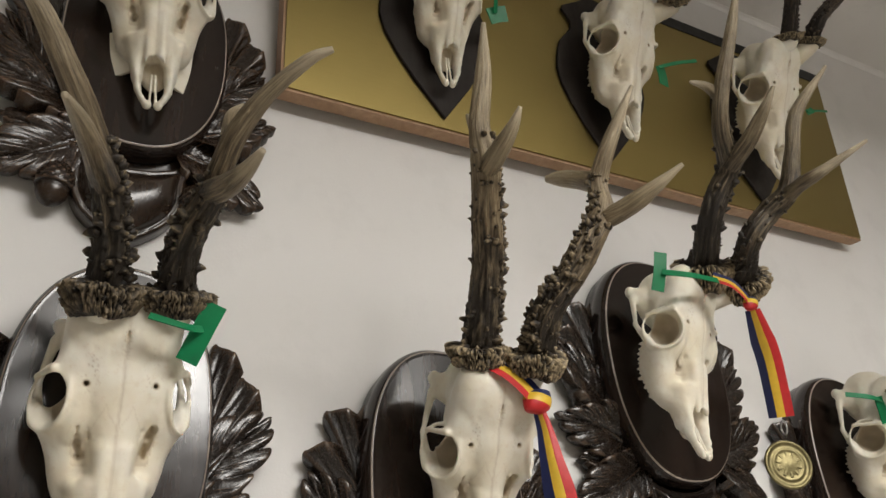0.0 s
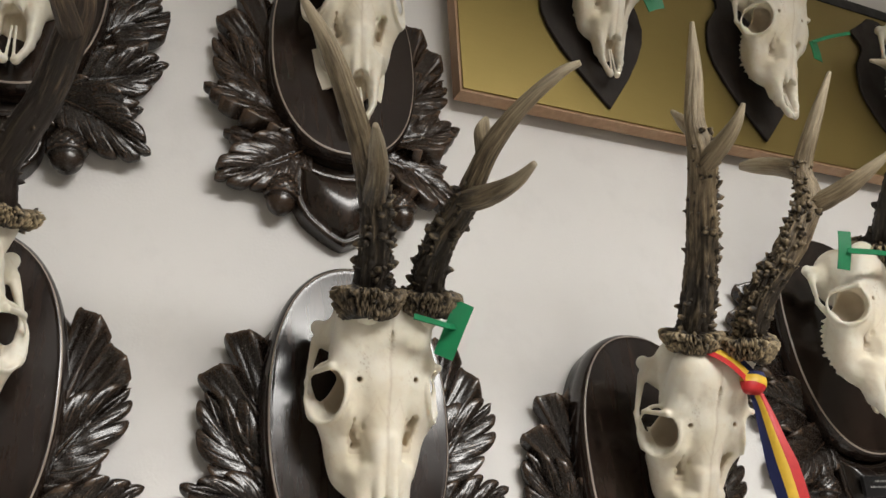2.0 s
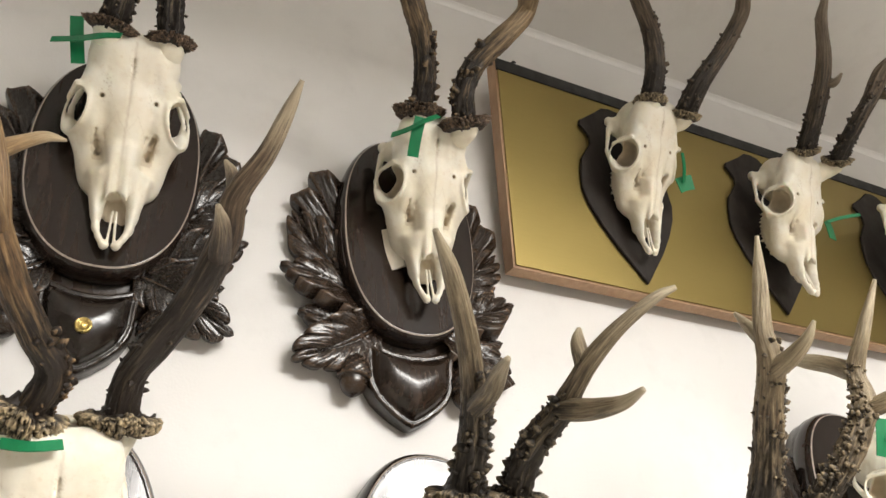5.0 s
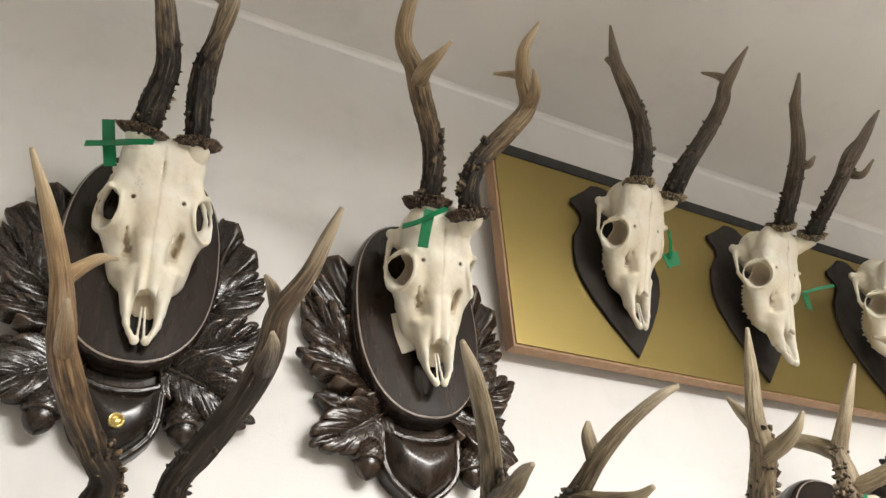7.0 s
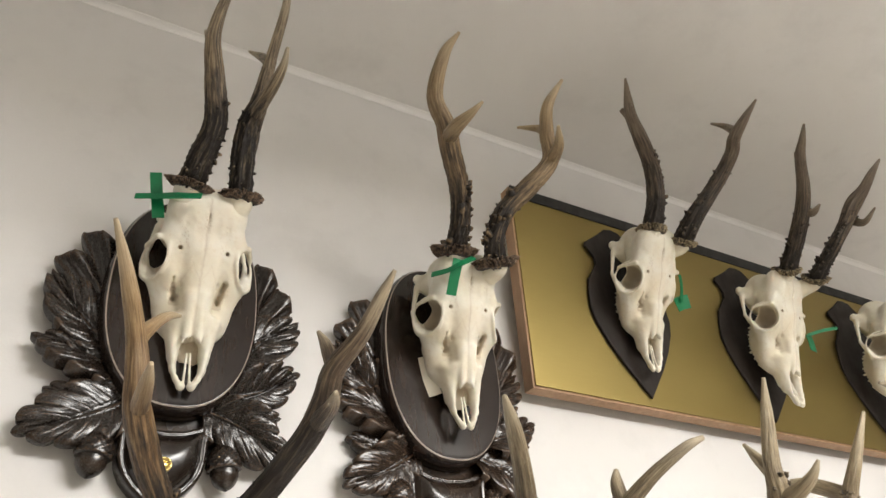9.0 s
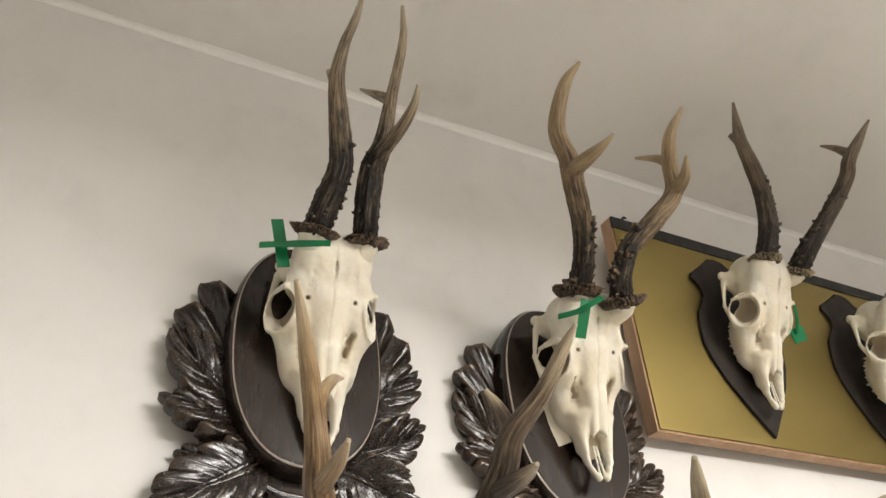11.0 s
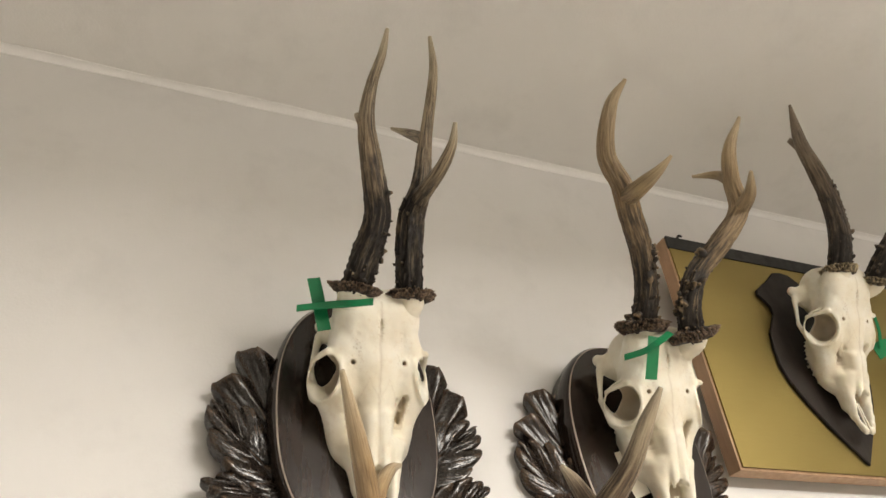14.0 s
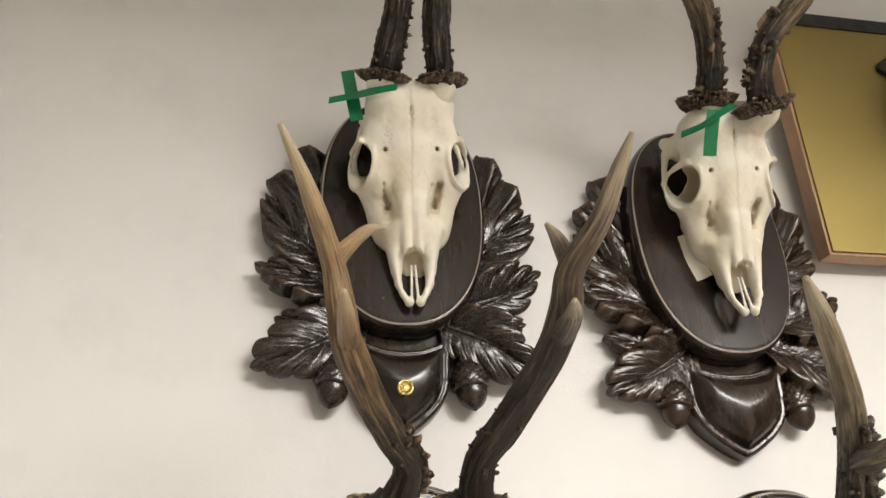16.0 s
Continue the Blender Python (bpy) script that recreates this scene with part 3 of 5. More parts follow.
def burr_mesh(base, axis, radius, height, seed, mat):
    """The coronet: a ragged collar of upright pearly ridges and grains round the foot of the beam."""
    rnd = random.Random(seed)
    ax = Vector(axis).normalized()
    ex = ax.orthogonal().normalized()
    ey = ax.cross(ex)
    n = 240
    key = ((0.56, -0.50), (0.72, -0.50), (0.82, -0.42), (0.90, -0.24), (0.96, -0.02), (1.02, 0.18), (1.03, 0.33), (0.96, 0.42), (0.82, 0.44), (0.68, 0.42), (0.58, 0.48), (0.50, 0.66), (0.45, 0.80))
    prof = [key[0]]
    for (k0, h0), (k1, h1) in zip(key, key[1:]):
        prof += [((k0 + k1) / 2, (h0 + h1) / 2), (k1, h1)]
    wave = lambda c, si, q: 0.12 * noise.noise(Vector((c * 1.8 + seed, si * 1.8, 0.4 * q)))
    lift = lambda c, si: 0.22 * noise.noise(Vector((c * 1.6 + seed, si * 1.6, 5.0)))
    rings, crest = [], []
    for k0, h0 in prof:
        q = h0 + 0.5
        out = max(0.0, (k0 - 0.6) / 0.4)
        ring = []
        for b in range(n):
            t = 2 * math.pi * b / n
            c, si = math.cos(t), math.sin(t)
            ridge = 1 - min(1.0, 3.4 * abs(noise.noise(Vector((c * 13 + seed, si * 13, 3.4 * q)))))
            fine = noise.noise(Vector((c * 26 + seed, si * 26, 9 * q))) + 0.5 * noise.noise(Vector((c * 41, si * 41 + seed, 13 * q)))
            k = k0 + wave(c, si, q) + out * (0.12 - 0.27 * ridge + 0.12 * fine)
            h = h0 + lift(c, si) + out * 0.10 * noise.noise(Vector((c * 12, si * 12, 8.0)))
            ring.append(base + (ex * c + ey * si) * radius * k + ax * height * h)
            # low crest values darken the furrows, shade put into the colour
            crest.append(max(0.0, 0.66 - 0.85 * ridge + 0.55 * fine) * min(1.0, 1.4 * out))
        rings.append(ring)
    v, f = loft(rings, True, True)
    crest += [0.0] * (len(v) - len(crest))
    v, f = [Vector(p) for p in v], list(f)
    for i in range(int(radius * 6500)):
        t = rnd.uniform(0, 2 * math.pi)
        q = rnd.random()
        c, si = math.cos(t), math.sin(t)
        k = 0.99 - 0.42 * (q - 0.55) ** 2 / 0.25 * (0.5 + 0.6 * rnd.random()) + wave(c, si, q)
        way = (ex * c + ey * si)
        at = base + way * radius * k + ax * height * ((q - 0.5) * 0.96 + lift(c, si))
        r = rnd.uniform(0.45, 1.0) ** 1.4 * min(0.0024, height * 0.22)
        bv, bf = blob(at, r, rnd, (way + ax * rnd.choice((rnd.uniform(-1.5, -0.4), rnd.uniform(0.3, 1.6), 0.0))), rnd.uniform(1.0, 1.8), 6, 4)
        o = len(v)
        v += bv
        f += [tuple(x + o for x in g) for g in bf]
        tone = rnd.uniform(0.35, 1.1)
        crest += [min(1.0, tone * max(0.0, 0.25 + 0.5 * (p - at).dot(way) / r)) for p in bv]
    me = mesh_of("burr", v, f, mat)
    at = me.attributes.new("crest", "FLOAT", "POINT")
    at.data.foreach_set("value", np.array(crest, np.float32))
    return me


def antler(trophy, main, tines, horn, inner, seed, pearls=30, reach=0.5, size=0.0027, burr=0.0195, burr_mat=None, rough=0.20, tall=0.56):
    """One antler of a trophy: the beam through points (x, y, z, radius in mm), its tines, pearls and burr."""
    o = trophy.location
    local = lambda line: [(x - o.x, y - o.y, z - o.z, r) for x, y, z, r in line]
    g = Growth(seed)
    beam = local(main)
    foot, up = Vector(beam[0][:3]), (Vector(beam[1][:3]) - Vector(beam[0][:3])).normalized()
    line = g.tube(beam, 0.0, 1.0, rough)
    for t in tines:
        t = local(t)
        near = min(range(len(line)), key=lambda i: (Vector(line[i][:3]) - Vector(t[0][:3])).length)
        g.tube([(*(Vector(t[0][:3]) * 0.5 + Vector(line[near][:3]) * 0.5), t[0][3])] + t[1:], max(0.35, near / len(line)), 1.0, rough * 0.8, 34)
    g.pearls(line, pearls, reach, size, inner)
    ob = part("antler", g.mesh(M_HORN[horn]), trophy)
    head = HEADS[trophy.name]
    root, mid = head @ Vector((-inner * 0.016, 0.021, 0.016)), head @ Vector((-inner * 0.0175, 0.0145, 0.030))
    neck = smooth_line([(*root, 0.0105), (*mid, 0.0108), (*(foot - up * 0.004), 0.0108), (*(foot + up * 0.004), 0.0108)], 0.002)
    rings = []
    for i, (x, y, z, r) in enumerate(neck):
        d = (Vector(neck[min(i + 1, len(neck) - 1)][:3]) - Vector(neck[max(i - 1, 0)][:3])).normalized()
        ex = d.cross(Vector((0, 1, 0))).normalized()
        ey = d.cross(ex)
        rings.append([Vector((x, y, z)) + (ex * math.cos(t) + ey * math.sin(t)) * r * (1 + 0.05 * noise.noise(Vector((3 * math.cos(t), 3 * math.sin(t), i * 0.3 + seed)))) for t in [2 * math.pi * b / 28 for b in range(28)]])
    v, f = loft(rings, True, True)
    part("pedicle", mesh_of("pedicle", v, f, M_BONE), trophy)
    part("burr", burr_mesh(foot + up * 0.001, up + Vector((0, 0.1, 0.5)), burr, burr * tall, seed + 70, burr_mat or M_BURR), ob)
    return ob


# ---- carved plaques ----
def leaf_mesh(name, mat, seed, bend, lobes=4):
    """A carved oak leaf in relief, one long and one wide, one high: x from stem to tip, z out of the wall.
    Petal-like lobes that fan out from a grooved midrib, each with an incised vein, and a steep cut edge."""
    rnd = random.Random(seed)
    cols, rows = 28 * lobes, 16
    reach = {(q, i): rnd.uniform(0.90, 1.12) for q in (-1, 1) for i in range(lobes)}
    tip = rnd.uniform(0.95, 1.08)
    lift = {(q, i): rnd.uniform(-1.2, 1.4) for q in (-1, 1) for i in range(lobes + 1)}
    verts, faces = [], []
    for q in (-1, 1):
        start = len(verts)
        for a in range(cols + 1):
            u = a / cols
            p = u * lobes
            i = int(p + 0.5)
            ph = p - i
            ang = radians(72) * (1 - u ** 1.25)
            out = (19 + 27 * math.sin(math.pi * min(1.0, 0.12 + 0.70 * u))) * (tip if i == lobes else reach[q, i])
            round_end = max(0.0, 1 - (2 * abs(ph)) ** 2.6)
            out *= 0.79 + 0.21 * round_end ** 0.42
            for j in range(rows + 2):
                v = min(1.0, (j / rows) ** 1.25)
                r = out * v
                turn = ang * (1 - 0.22 * v)
                x, y = 77 * u + r * math.cos(turn), r * math.sin(turn)
                z = 9.6 + 3.2 * math.sin(v * 2.2) - 0.0011 * (x - 45) ** 2 - 2.6 * u ** 4
                z += v ** 1.8 * (1.7 * (1 - (2 * ph) ** 2) + 2.2 * ph + 1.2 * lift[q, i] * (1 - (2 * ph) ** 4))
                z -= 1.1 * math.exp(-(ph / 0.030) ** 2) * min(1.0, 4 * v) * max(0.0, min(1.0, (0.80 - v) * 5))
                z -= 1.8 * math.exp(-((0.5 - abs(ph)) / 0.040) ** 2) * max(0.0, min(1.0, 3.0 * (v - 0.42)))
                z -= 2.6 * math.exp(-((r - 2.8) / 1.2) ** 2)
                z += 0.5 * noise.noise(Vector((x * 0.11, q * y * 0.11, seed))) + 0.22 * noise.noise(Vector((x * 0.4, q * y * 0.4, seed)))
                if v > 0.9:
                    z -= 0.6 * ((v - 0.9) / 0.1) ** 2
                y += bend * q * 14 * math.sin(math.pi * max(0.0, min(100.0, x)) / 100)
                if j == rows + 1:
                    x, y, z = 45 + (x - 45) * 0.975, y * 0.975, 0.0
                verts.append((x / 100, q * y / 76, max(0.0, z) / 15))
        n = rows + 2
        for a in range(cols):
            for j in range(n - 1):
                f = (start + a * n + j, start + a * n + j + 1, start + (a + 1) * n + j + 1, start + (a + 1) * n + j)
                faces.append(f if q < 0 else f[::-1])
    return mesh_of(name, verts, faces, mat)


def stub_mesh(mat):
    """A cut branch end, one long and one across: bark hewn in flat planes, a sharp rim and a hollowed cut."""
    seg, sides = 60, 6
    rings = []
    for x, k, d in ((0, 0.66, 0.5), (0.15, 0.74, 1), (0.3, 0.76, 1), (0.45, 0.78, 1), (0.58, 0.82, 1), (0.7, 0.90, 1), (0.8, 0.98, 1), (0.88, 1.04, 0.8), (0.94, 1.06, 0.6), (0.97, 1.04, 0.5), (0.99, 0.98, 0.5), (0.985, 0.90, 0.5), (0.95, 0.80, 0.5), (0.90, 0.6, 0.5), (0.88, 0.25, 0.4)):
        ring = []
        for b in range(seg):
            t = 2 * math.pi * b / seg
            w = (t + 0.5 * x) % (2 * math.pi / sides) - math.pi / sides
            flat = 1 + d * (0.93 * math.cos(math.pi / sides) / math.cos(w) - 0.93)
            gouge = 0.10 * d * math.exp(-((noise.noise(Vector((math.cos(t) * 2.2, math.sin(t) * 2.2, x * 0.7)))) / 0.09) ** 2) * (0.05 < x < 0.9)
            side = int(((t + 0.5 * x) % (2 * math.pi)) / (2 * math.pi / sides)) % sides
            k2 = k * flat * (1 - gouge) * (1 + 0.10 * noise.noise(Vector((math.cos(t) * 1.3, math.sin(t) * 1.3, x * 2.5)))) * (1.0, 0.90, 1.04, 0.94, 1.06, 0.92)[side]
            ring.append((x + 0.30 * k2 * math.sin(t + 0.8) * max(0.0, x - 0.45), 0.5 * k2 * math.cos(t), 0.5 * k2 * math.sin(t)))
        rings.append(ring)
    v, f = loft(rings, True, True)
    return mesh_of("cut_branch", v, f, mat)


def acorn_mesh(mat):
    """An acorn in its scaly cup, one long, nut towards x = 1."""
    n, rings = 48, []
    cup = [(0.0, 0.10), (0.02, 0.22)] + [(0.02 + 0.52 * k / 20, 0.24 + 0.26 * math.sin(math.pi / 2 * min(1.0, k / 15))) for k in range(1, 21)] + [(0.56, 0.46), (0.555, 0.40)]
    nut = [(0.60, 0.405), (0.68, 0.40), (0.76, 0.37), (0.84, 0.31), (0.90, 0.24), (0.95, 0.15), (0.975, 0.07), (0.99, 0.045), (1.0, 0.02)]
    for i, (x, r) in enumerate(cup + nut):
        ring = []
        for b in range(n):
            t = 2 * math.pi * b / n
            scale = 0.0
            if 1 < i < len(cup) - 2:
                scale = 0.09 * abs(math.sin(6 * t + 0.55 * i)) * abs(math.sin(6 * t - 0.55 * i)) - 0.05
            ring.append((x, r * (1 + scale) * math.cos(t), r * (1 + scale) * math.sin(t)))
        rings.append(ring)
    v, f = loft(rings, True, True)
    return mesh_of("acorn", v, f, mat)


CARVED = {}
for key, mat in (("dark", M_WOOD), ("red", M_WOOD_RED)):
    CARVED[key] = dict(leaf=[leaf_mesh("leaf", mat, 1, 0.5, 4), leaf_mesh("leaf", mat, 2, -0.45, 4), leaf_mesh("leaf", mat, 3, 0.3, 3), leaf_mesh("leaf", mat, 5, 0.3, 4)],
                       stub=stub_mesh(mat), acorn=acorn_mesh(mat), mat=mat)


def in_relief(a, b, width, height, lift=0.0, tilt=0.0):
    """The pose of a relief piece that runs from a to b (x, z) on the wall."""
    dx, dz = b[0] - a[0], b[1] - a[1]
    ln = math.hypot(dx, dz)
    ex = Vector((dx / ln, 0, dz / ln))
    ez = Vector((0, -1, 0))
    ey = ez.cross(ex)
    m = Matrix((ex * ln, ey * width, ez * height)).transposed().to_4x4()
    m.translation = Vector((a[0], -lift, a[1]))
    return m @ Matrix.Rotation(tilt, 4, "X")


def oval(hw, hh, power, count=72):
    out = []
    for b in range(count):
        t = 2 * math.pi * b / count
        c, s = math.cos(t), math.sin(t)
        out.append((math.copysign(abs(c) ** (2 / power), c) * hw, math.copysign(abs(s) ** (2 / power), s) * hh))
    return out


def oval_board(hw, hh, mats):
    rings = []
    slots = []
    prof = [(1.01, 0.0), (1.01, 0.0120), (1.042, 0.0140), (1.045, 0.0240), (1.028, 0.0305), (0.990, 0.0338), (0.972, 0.0348), (0.955, 0.0345), (0.93, 0.0345), (0.6, 0.0348), (0.2, 0.0349)]
    base = oval(hw, hh, 2.3)
    for k, d in prof:
        e = (k - 1) * hw
        rings.append([(x + e * x / math.hypot(x, z), -d, z + e * z / math.hypot(x, z)) if k > 0.9 else (x * k, -d, z * k) for x, z in base])
    v, f = loft(rings, False, True)
    n = len(base)
    for a in range(len(prof) - 1):
        slots += [1 if a in (5,) else 0] * n
    slots.append(0)
    return mesh_of("plaque", v, f, mats, True, slots)


def shield_mesh(mat, top, bottom, hw, ears, bulge):
    """The cartouche under the oval: hollow top edge between two ears, a raised border and a swelling face above a pointed foot."""
    half = [(0.0, 0.135), (0.35, 0.115), (0.66, 0.055), (0.86, -0.02), (1.0, -0.09), (1.03, -0.07), (0.95, 0.07), (0.90, 0.20), (0.89, 0.34), (0.88, 0.46), (0.83, 0.57), (0.72, 0.69), (0.54, 0.80), (0.34, 0.89), (0.14, 0.965), (0.0, 1.0)]
    ring = [(x * hw * (1 + ears) * 1000, (top + (bottom - top) * v) * 1000) for x, v in half]
    ring = ring + [(-x, z) for x, z in reversed(ring[1:-1])]
    wide = hw * 1000 * (1 + ears) + 8
    s = Solid((-wide, bottom * 1000 - 6, -2), (wide, top * 1000 + 12, 42), 1.0)
    x, y, z = s.p[:, :, 0, 0], s.p[:, :, 0, 1], s.p[..., 2]
    near, inside = np.full(x.shape, 1e9), np.zeros(x.shape, bool)
    for (ax, ay), (bx, by) in zip(ring, ring[1:] + ring[:1]):
        dx, dy = bx - ax, by - ay
        h = np.clip(((x - ax) * dx + (y - ay) * dy) / (dx * dx + dy * dy), 0, 1)
        near = np.minimum(near, np.hypot(x - ax - h * dx, y - ay - h * dy))
        inside ^= ((ay > y) != (by > y)) & (x < dx * (y - ay) / (dy if dy else 1e-9) + ax)
    e = np.where(inside, near, 0)
    high = 17.5 + 2.4 * np.clip(e / 2.0, 0, 1) - 1.3 * np.exp(-((e - 5.0) / 1.7) ** 2)
    high = high + bulge * 1000 * (1 - np.exp(-np.clip(e - 5.2, 0, None) / 7.5)) * 0.97
    down = np.clip((y / 1000 - top) / (bottom - top), 0, 1)
    high = high - 4.0 * down ** 2
    flat = np.where(inside, -near, near)[..., None]
    s.f = np.maximum(np.maximum(flat, (z - high[..., None]) * 0.8), -z).astype(np.float32)
    verts, faces = surface_net(s.f, s.lo, s.step)
    for _ in range(5):
        total, count = np.zeros_like(verts), np.zeros((len(verts), 1))
        quad = np.array(faces)
        for a in range(4):
            b = (a + 1) % 4
            np.add.at(total, quad[:, a], verts[quad[:, b]])
            np.add.at(count, quad[:, a], 1)
            np.add.at(total, quad[:, b], verts[quad[:, a]])
            np.add.at(count, quad[:, b], 1)
        verts = verts * 0.5 + 0.5 * total / np.maximum(count, 1)
    return mesh_of("cartouche", np.stack([verts[:, 0], -verts[:, 2], verts[:, 1]], -1) * 0.001, faces, mat)


def carved_plaque(trophy, style, hw=0.064, hh=0.108, kx=1.0, kz=1.0, shield=(-0.104, -0.176, 0.042, 0.06, 0.013), seed=0):
    """An oval board in a carved wreath of oak leaves, with cut branches above, acorns and a cartouche below."""
    rnd = random.Random(seed)
    k = CARVED[style]
    plq = part("plaque", oval_board(hw, hh, [M_BOARD, M_EDGE]), trophy, "dark oval wooden plaque with a carved oak wreath")
    back = [(x, 0.0, z) for x, z in oval(hw + 0.019, hh + 0.006, 2.1)]
    rings = [[(x, -d, z - 0.022) for x, _, z in [(x * q, 0, z * q) for x, _, z in back]] for q, d in ((1, 0.0), (1.01, 0.008), (0.98, 0.0115), (0.5, 0.012))]
    v, f = loft(rings, False, True)
    part("wreath_ground", mesh_of("wreath_ground", v, f, k["mat"]), plq)
    ex = hw - 0.064
    # stem, tip, width, height, lift, variant
    leaves = [((-0.048, -0.052), (-0.103, 0.007), 0.058, 0.017, 0.004, 0),
              ((-0.040, -0.077), (-0.106, -0.051), 0.056, 0.017, 0.007, 1),
              ((-0.030, -0.089), (-0.098, -0.121), 0.061, 0.017, 0.007, 3),
              ((-0.060, -0.030), (-0.082, 0.016), 0.030, 0.013, 0.003, 2),
              ((-0.054, -0.068), (-0.092, -0.030), 0.036, 0.013, 0.002, 2),
              ((-0.048, -0.094), (-0.092, -0.086), 0.034, 0.013, 0.002, 2)]
    for side in (-1, 1):
        px = lambda p: (-side * (p[0] - ex) * kx, p[1] * kz)
        for a, b, w, h, lift, kind in leaves:
            jit = rnd.uniform(-0.003, 0.003)
            part("leaf", k["leaf"][kind], plq, m=Matrix.Translation((0.0015, -0.002, 0)) @ in_relief(px(a), px((b[0] + jit, b[1] + rnd.uniform(-0.003, 0.003))), w * kz * rnd.uniform(0.93, 1.08), h * 0.92, lift, rnd.uniform(-0.20, 0.20)))
        for a, b, w in (((-0.058, 0.000), (-0.076, 0.055), 0.029), ((-0.062, -0.012), (-0.093, 0.030), 0.029)):
            part("cut_branch", k["stub"], plq, m=Matrix.Translation((0.0015, -0.001, 0)) @ in_relief(px(a), px(b), w, 0.024, 0.008))
        part("acorn", k["acorn"], plq, m=in_relief(px((-0.0475, -0.119)), px((-0.0525, -0.156)), 0.0275, 0.025, 0.0145))
    part("cartouche", shield_mesh(k["mat"], *shield), plq)
    return plq


def heart_board(trophy, tilt=0.0, dx=0.0):
    """A flat black shield board with notched shoulders and a long point."""
    half = [(0.0, 0.110), (0.012, 0.108), (0.024, 0.098), (0.051, 0.080), (0.053, 0.073), (0.046, 0.066), (0.041, 0.057), (0.042, 0.047), (0.050, 0.036), (0.060, 0.022), (0.065, 0.002),
            (0.067, -0.020), (0.062, -0.040), (0.050, -0.064), (0.033, -0.090), (0.015, -0.113), (0.004, -0.127), (0.0, -0.132)]
    half = [(x * 0.94, -0.132 + (z + 0.132) * 0.945) for x, z in half]
    line = half + [(-x, z) for x, z in reversed(half[1:-1])]
    rings = [[(x, -0.001, z) for x, z in line], [(x, -0.0032, z) for x, z in line], [(x * 0.99, -0.0040, z * 0.99) for x, z in line]]
    v, f = loft(rings, True, True)
    return part("plaque", mesh_of("plaque", v, f, M_BLACKWOOD, False), trophy, "flat black shield-shaped board", pose(dx, -0.0110, 0, LEAN, tilt, 0))


def trophy_at(x, z, label, y=0.0):
    ob = new("deer_trophy")
    ob.location = (x, y, z)
    return tagged(ob, label, "hunting trophy", "roe deer trophies on the wall")


def put_skull(trophy, brow, nose, yaw=0.0, size=1.0, roll=0.0):
    """The skull hangs by its brow point, with the nose end at the given place; yaw turns it about its own length."""
    brow, nose = Vector(brow) - trophy.location, Vector(nose) - trophy.location
    ez = (brow - nose).normalized()
    ex = Vector((1, 0, 0))
    ex = (ex - ez * ex.dot(ez)).normalized()
    ey = ez.cross(ex)
    k = (brow - nose).length / 0.114
    m = Matrix((ex, ey, ez)).transposed().to_4x4() @ Matrix.Rotation(radians(yaw), 4, "Z") @ Matrix.Diagonal((size, size, k, 1))
    m.translation = brow
    HEADS[trophy.name] = m
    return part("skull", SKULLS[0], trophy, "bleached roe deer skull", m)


def strip(points, width, across, thick, mat, name):
    """A flat strip along points with the given direction across."""
    rnd_line = smooth_line([(*p, 0) for p in points], 0.003)[:, :3]
    ac = Vector(across).normalized()
    v, f = [], []
    for i, p in enumerate(rnd_line):
        d = Vector(rnd_line[min(i + 1, len(rnd_line) - 1)]) - Vector(rnd_line[max(i - 1, 0)])
        a = (ac - d * ac.dot(d) / d.length_squared).normalized()
        n = d.cross(a).normalized() * thick / 2
        p = Vector(p)
        v += [p + a * width / 2 + n, p - a * width / 2 + n, p - a * width / 2 - n, p + a * width / 2 - n]
    for i in range(len(rnd_line) - 1):
        o = 4 * i
        f += [(o + a, o + (a + 1) % 4, o + 4 + (a + 1) % 4, o + 4 + a) for a in range(4)]
    f += [(3, 2, 1, 0), tuple(range(len(v) - 4, len(v)))]
    return mesh_of(name, v, f, mat, False)


def tag_strips(trophy, pieces):
    """A green plastic seal: its strap and its flat label, as strips (points, width, across)."""
    o = trophy.location
    first = None
    for pts, w, across in pieces:
        me = strip([Vector(p) - o for p in pts], w, across, 0.0009, M_TAG, "seal_tag")
        first = part("seal_tag" if first is None else "seal_strap", me, trophy if first is None else first, "green plastic seal tag" if first is None else "")


# ---- the room ----
def room_box(name, lo, hi, mat, label, cat):
    return tagged(new(name, box(name, lo, hi, mat)), label, cat, kind="structure")


CEIL, EAST = 2.441, 4.6
room_box("wall_north", (-3.6, 0.0, 0.0), (EAST, 0.12, CEIL), M_WALL, "white painted plaster wall hung with trophies", "wall")
room_box("ceiling", (-3.6, -3.6, CEIL), (EAST, 0.12, CEIL + 0.1), M_CEIL, "off-white painted ceiling with faint stains", "ceiling")
# floor and the next three walls are unseen, added to set the bounced light
room_box("floor", (-3.6, -3.6, -0.1), (EAST, 0.12, 0.0), M_FLOOR, "unseen pale floor, added to bounce light", "floor")
room_box("wall_south", (-3.6, -3.72, 0.0), (EAST, -3.6, CEIL), M_FAR, "unseen wall behind the camera, added to bounce light", "wall")
room_box("wall_west", (-3.72, -3.72, 0.0), (-3.6, 0.12, CEIL), M_WALL, "white painted plaster wall", "wall")
room_box("wall_east", (EAST, -3.72, 0.0), (EAST + 0.12, 0.12, CEIL), M_DIM, "unseen dark end wall, added to dim the bounced light", "wall")
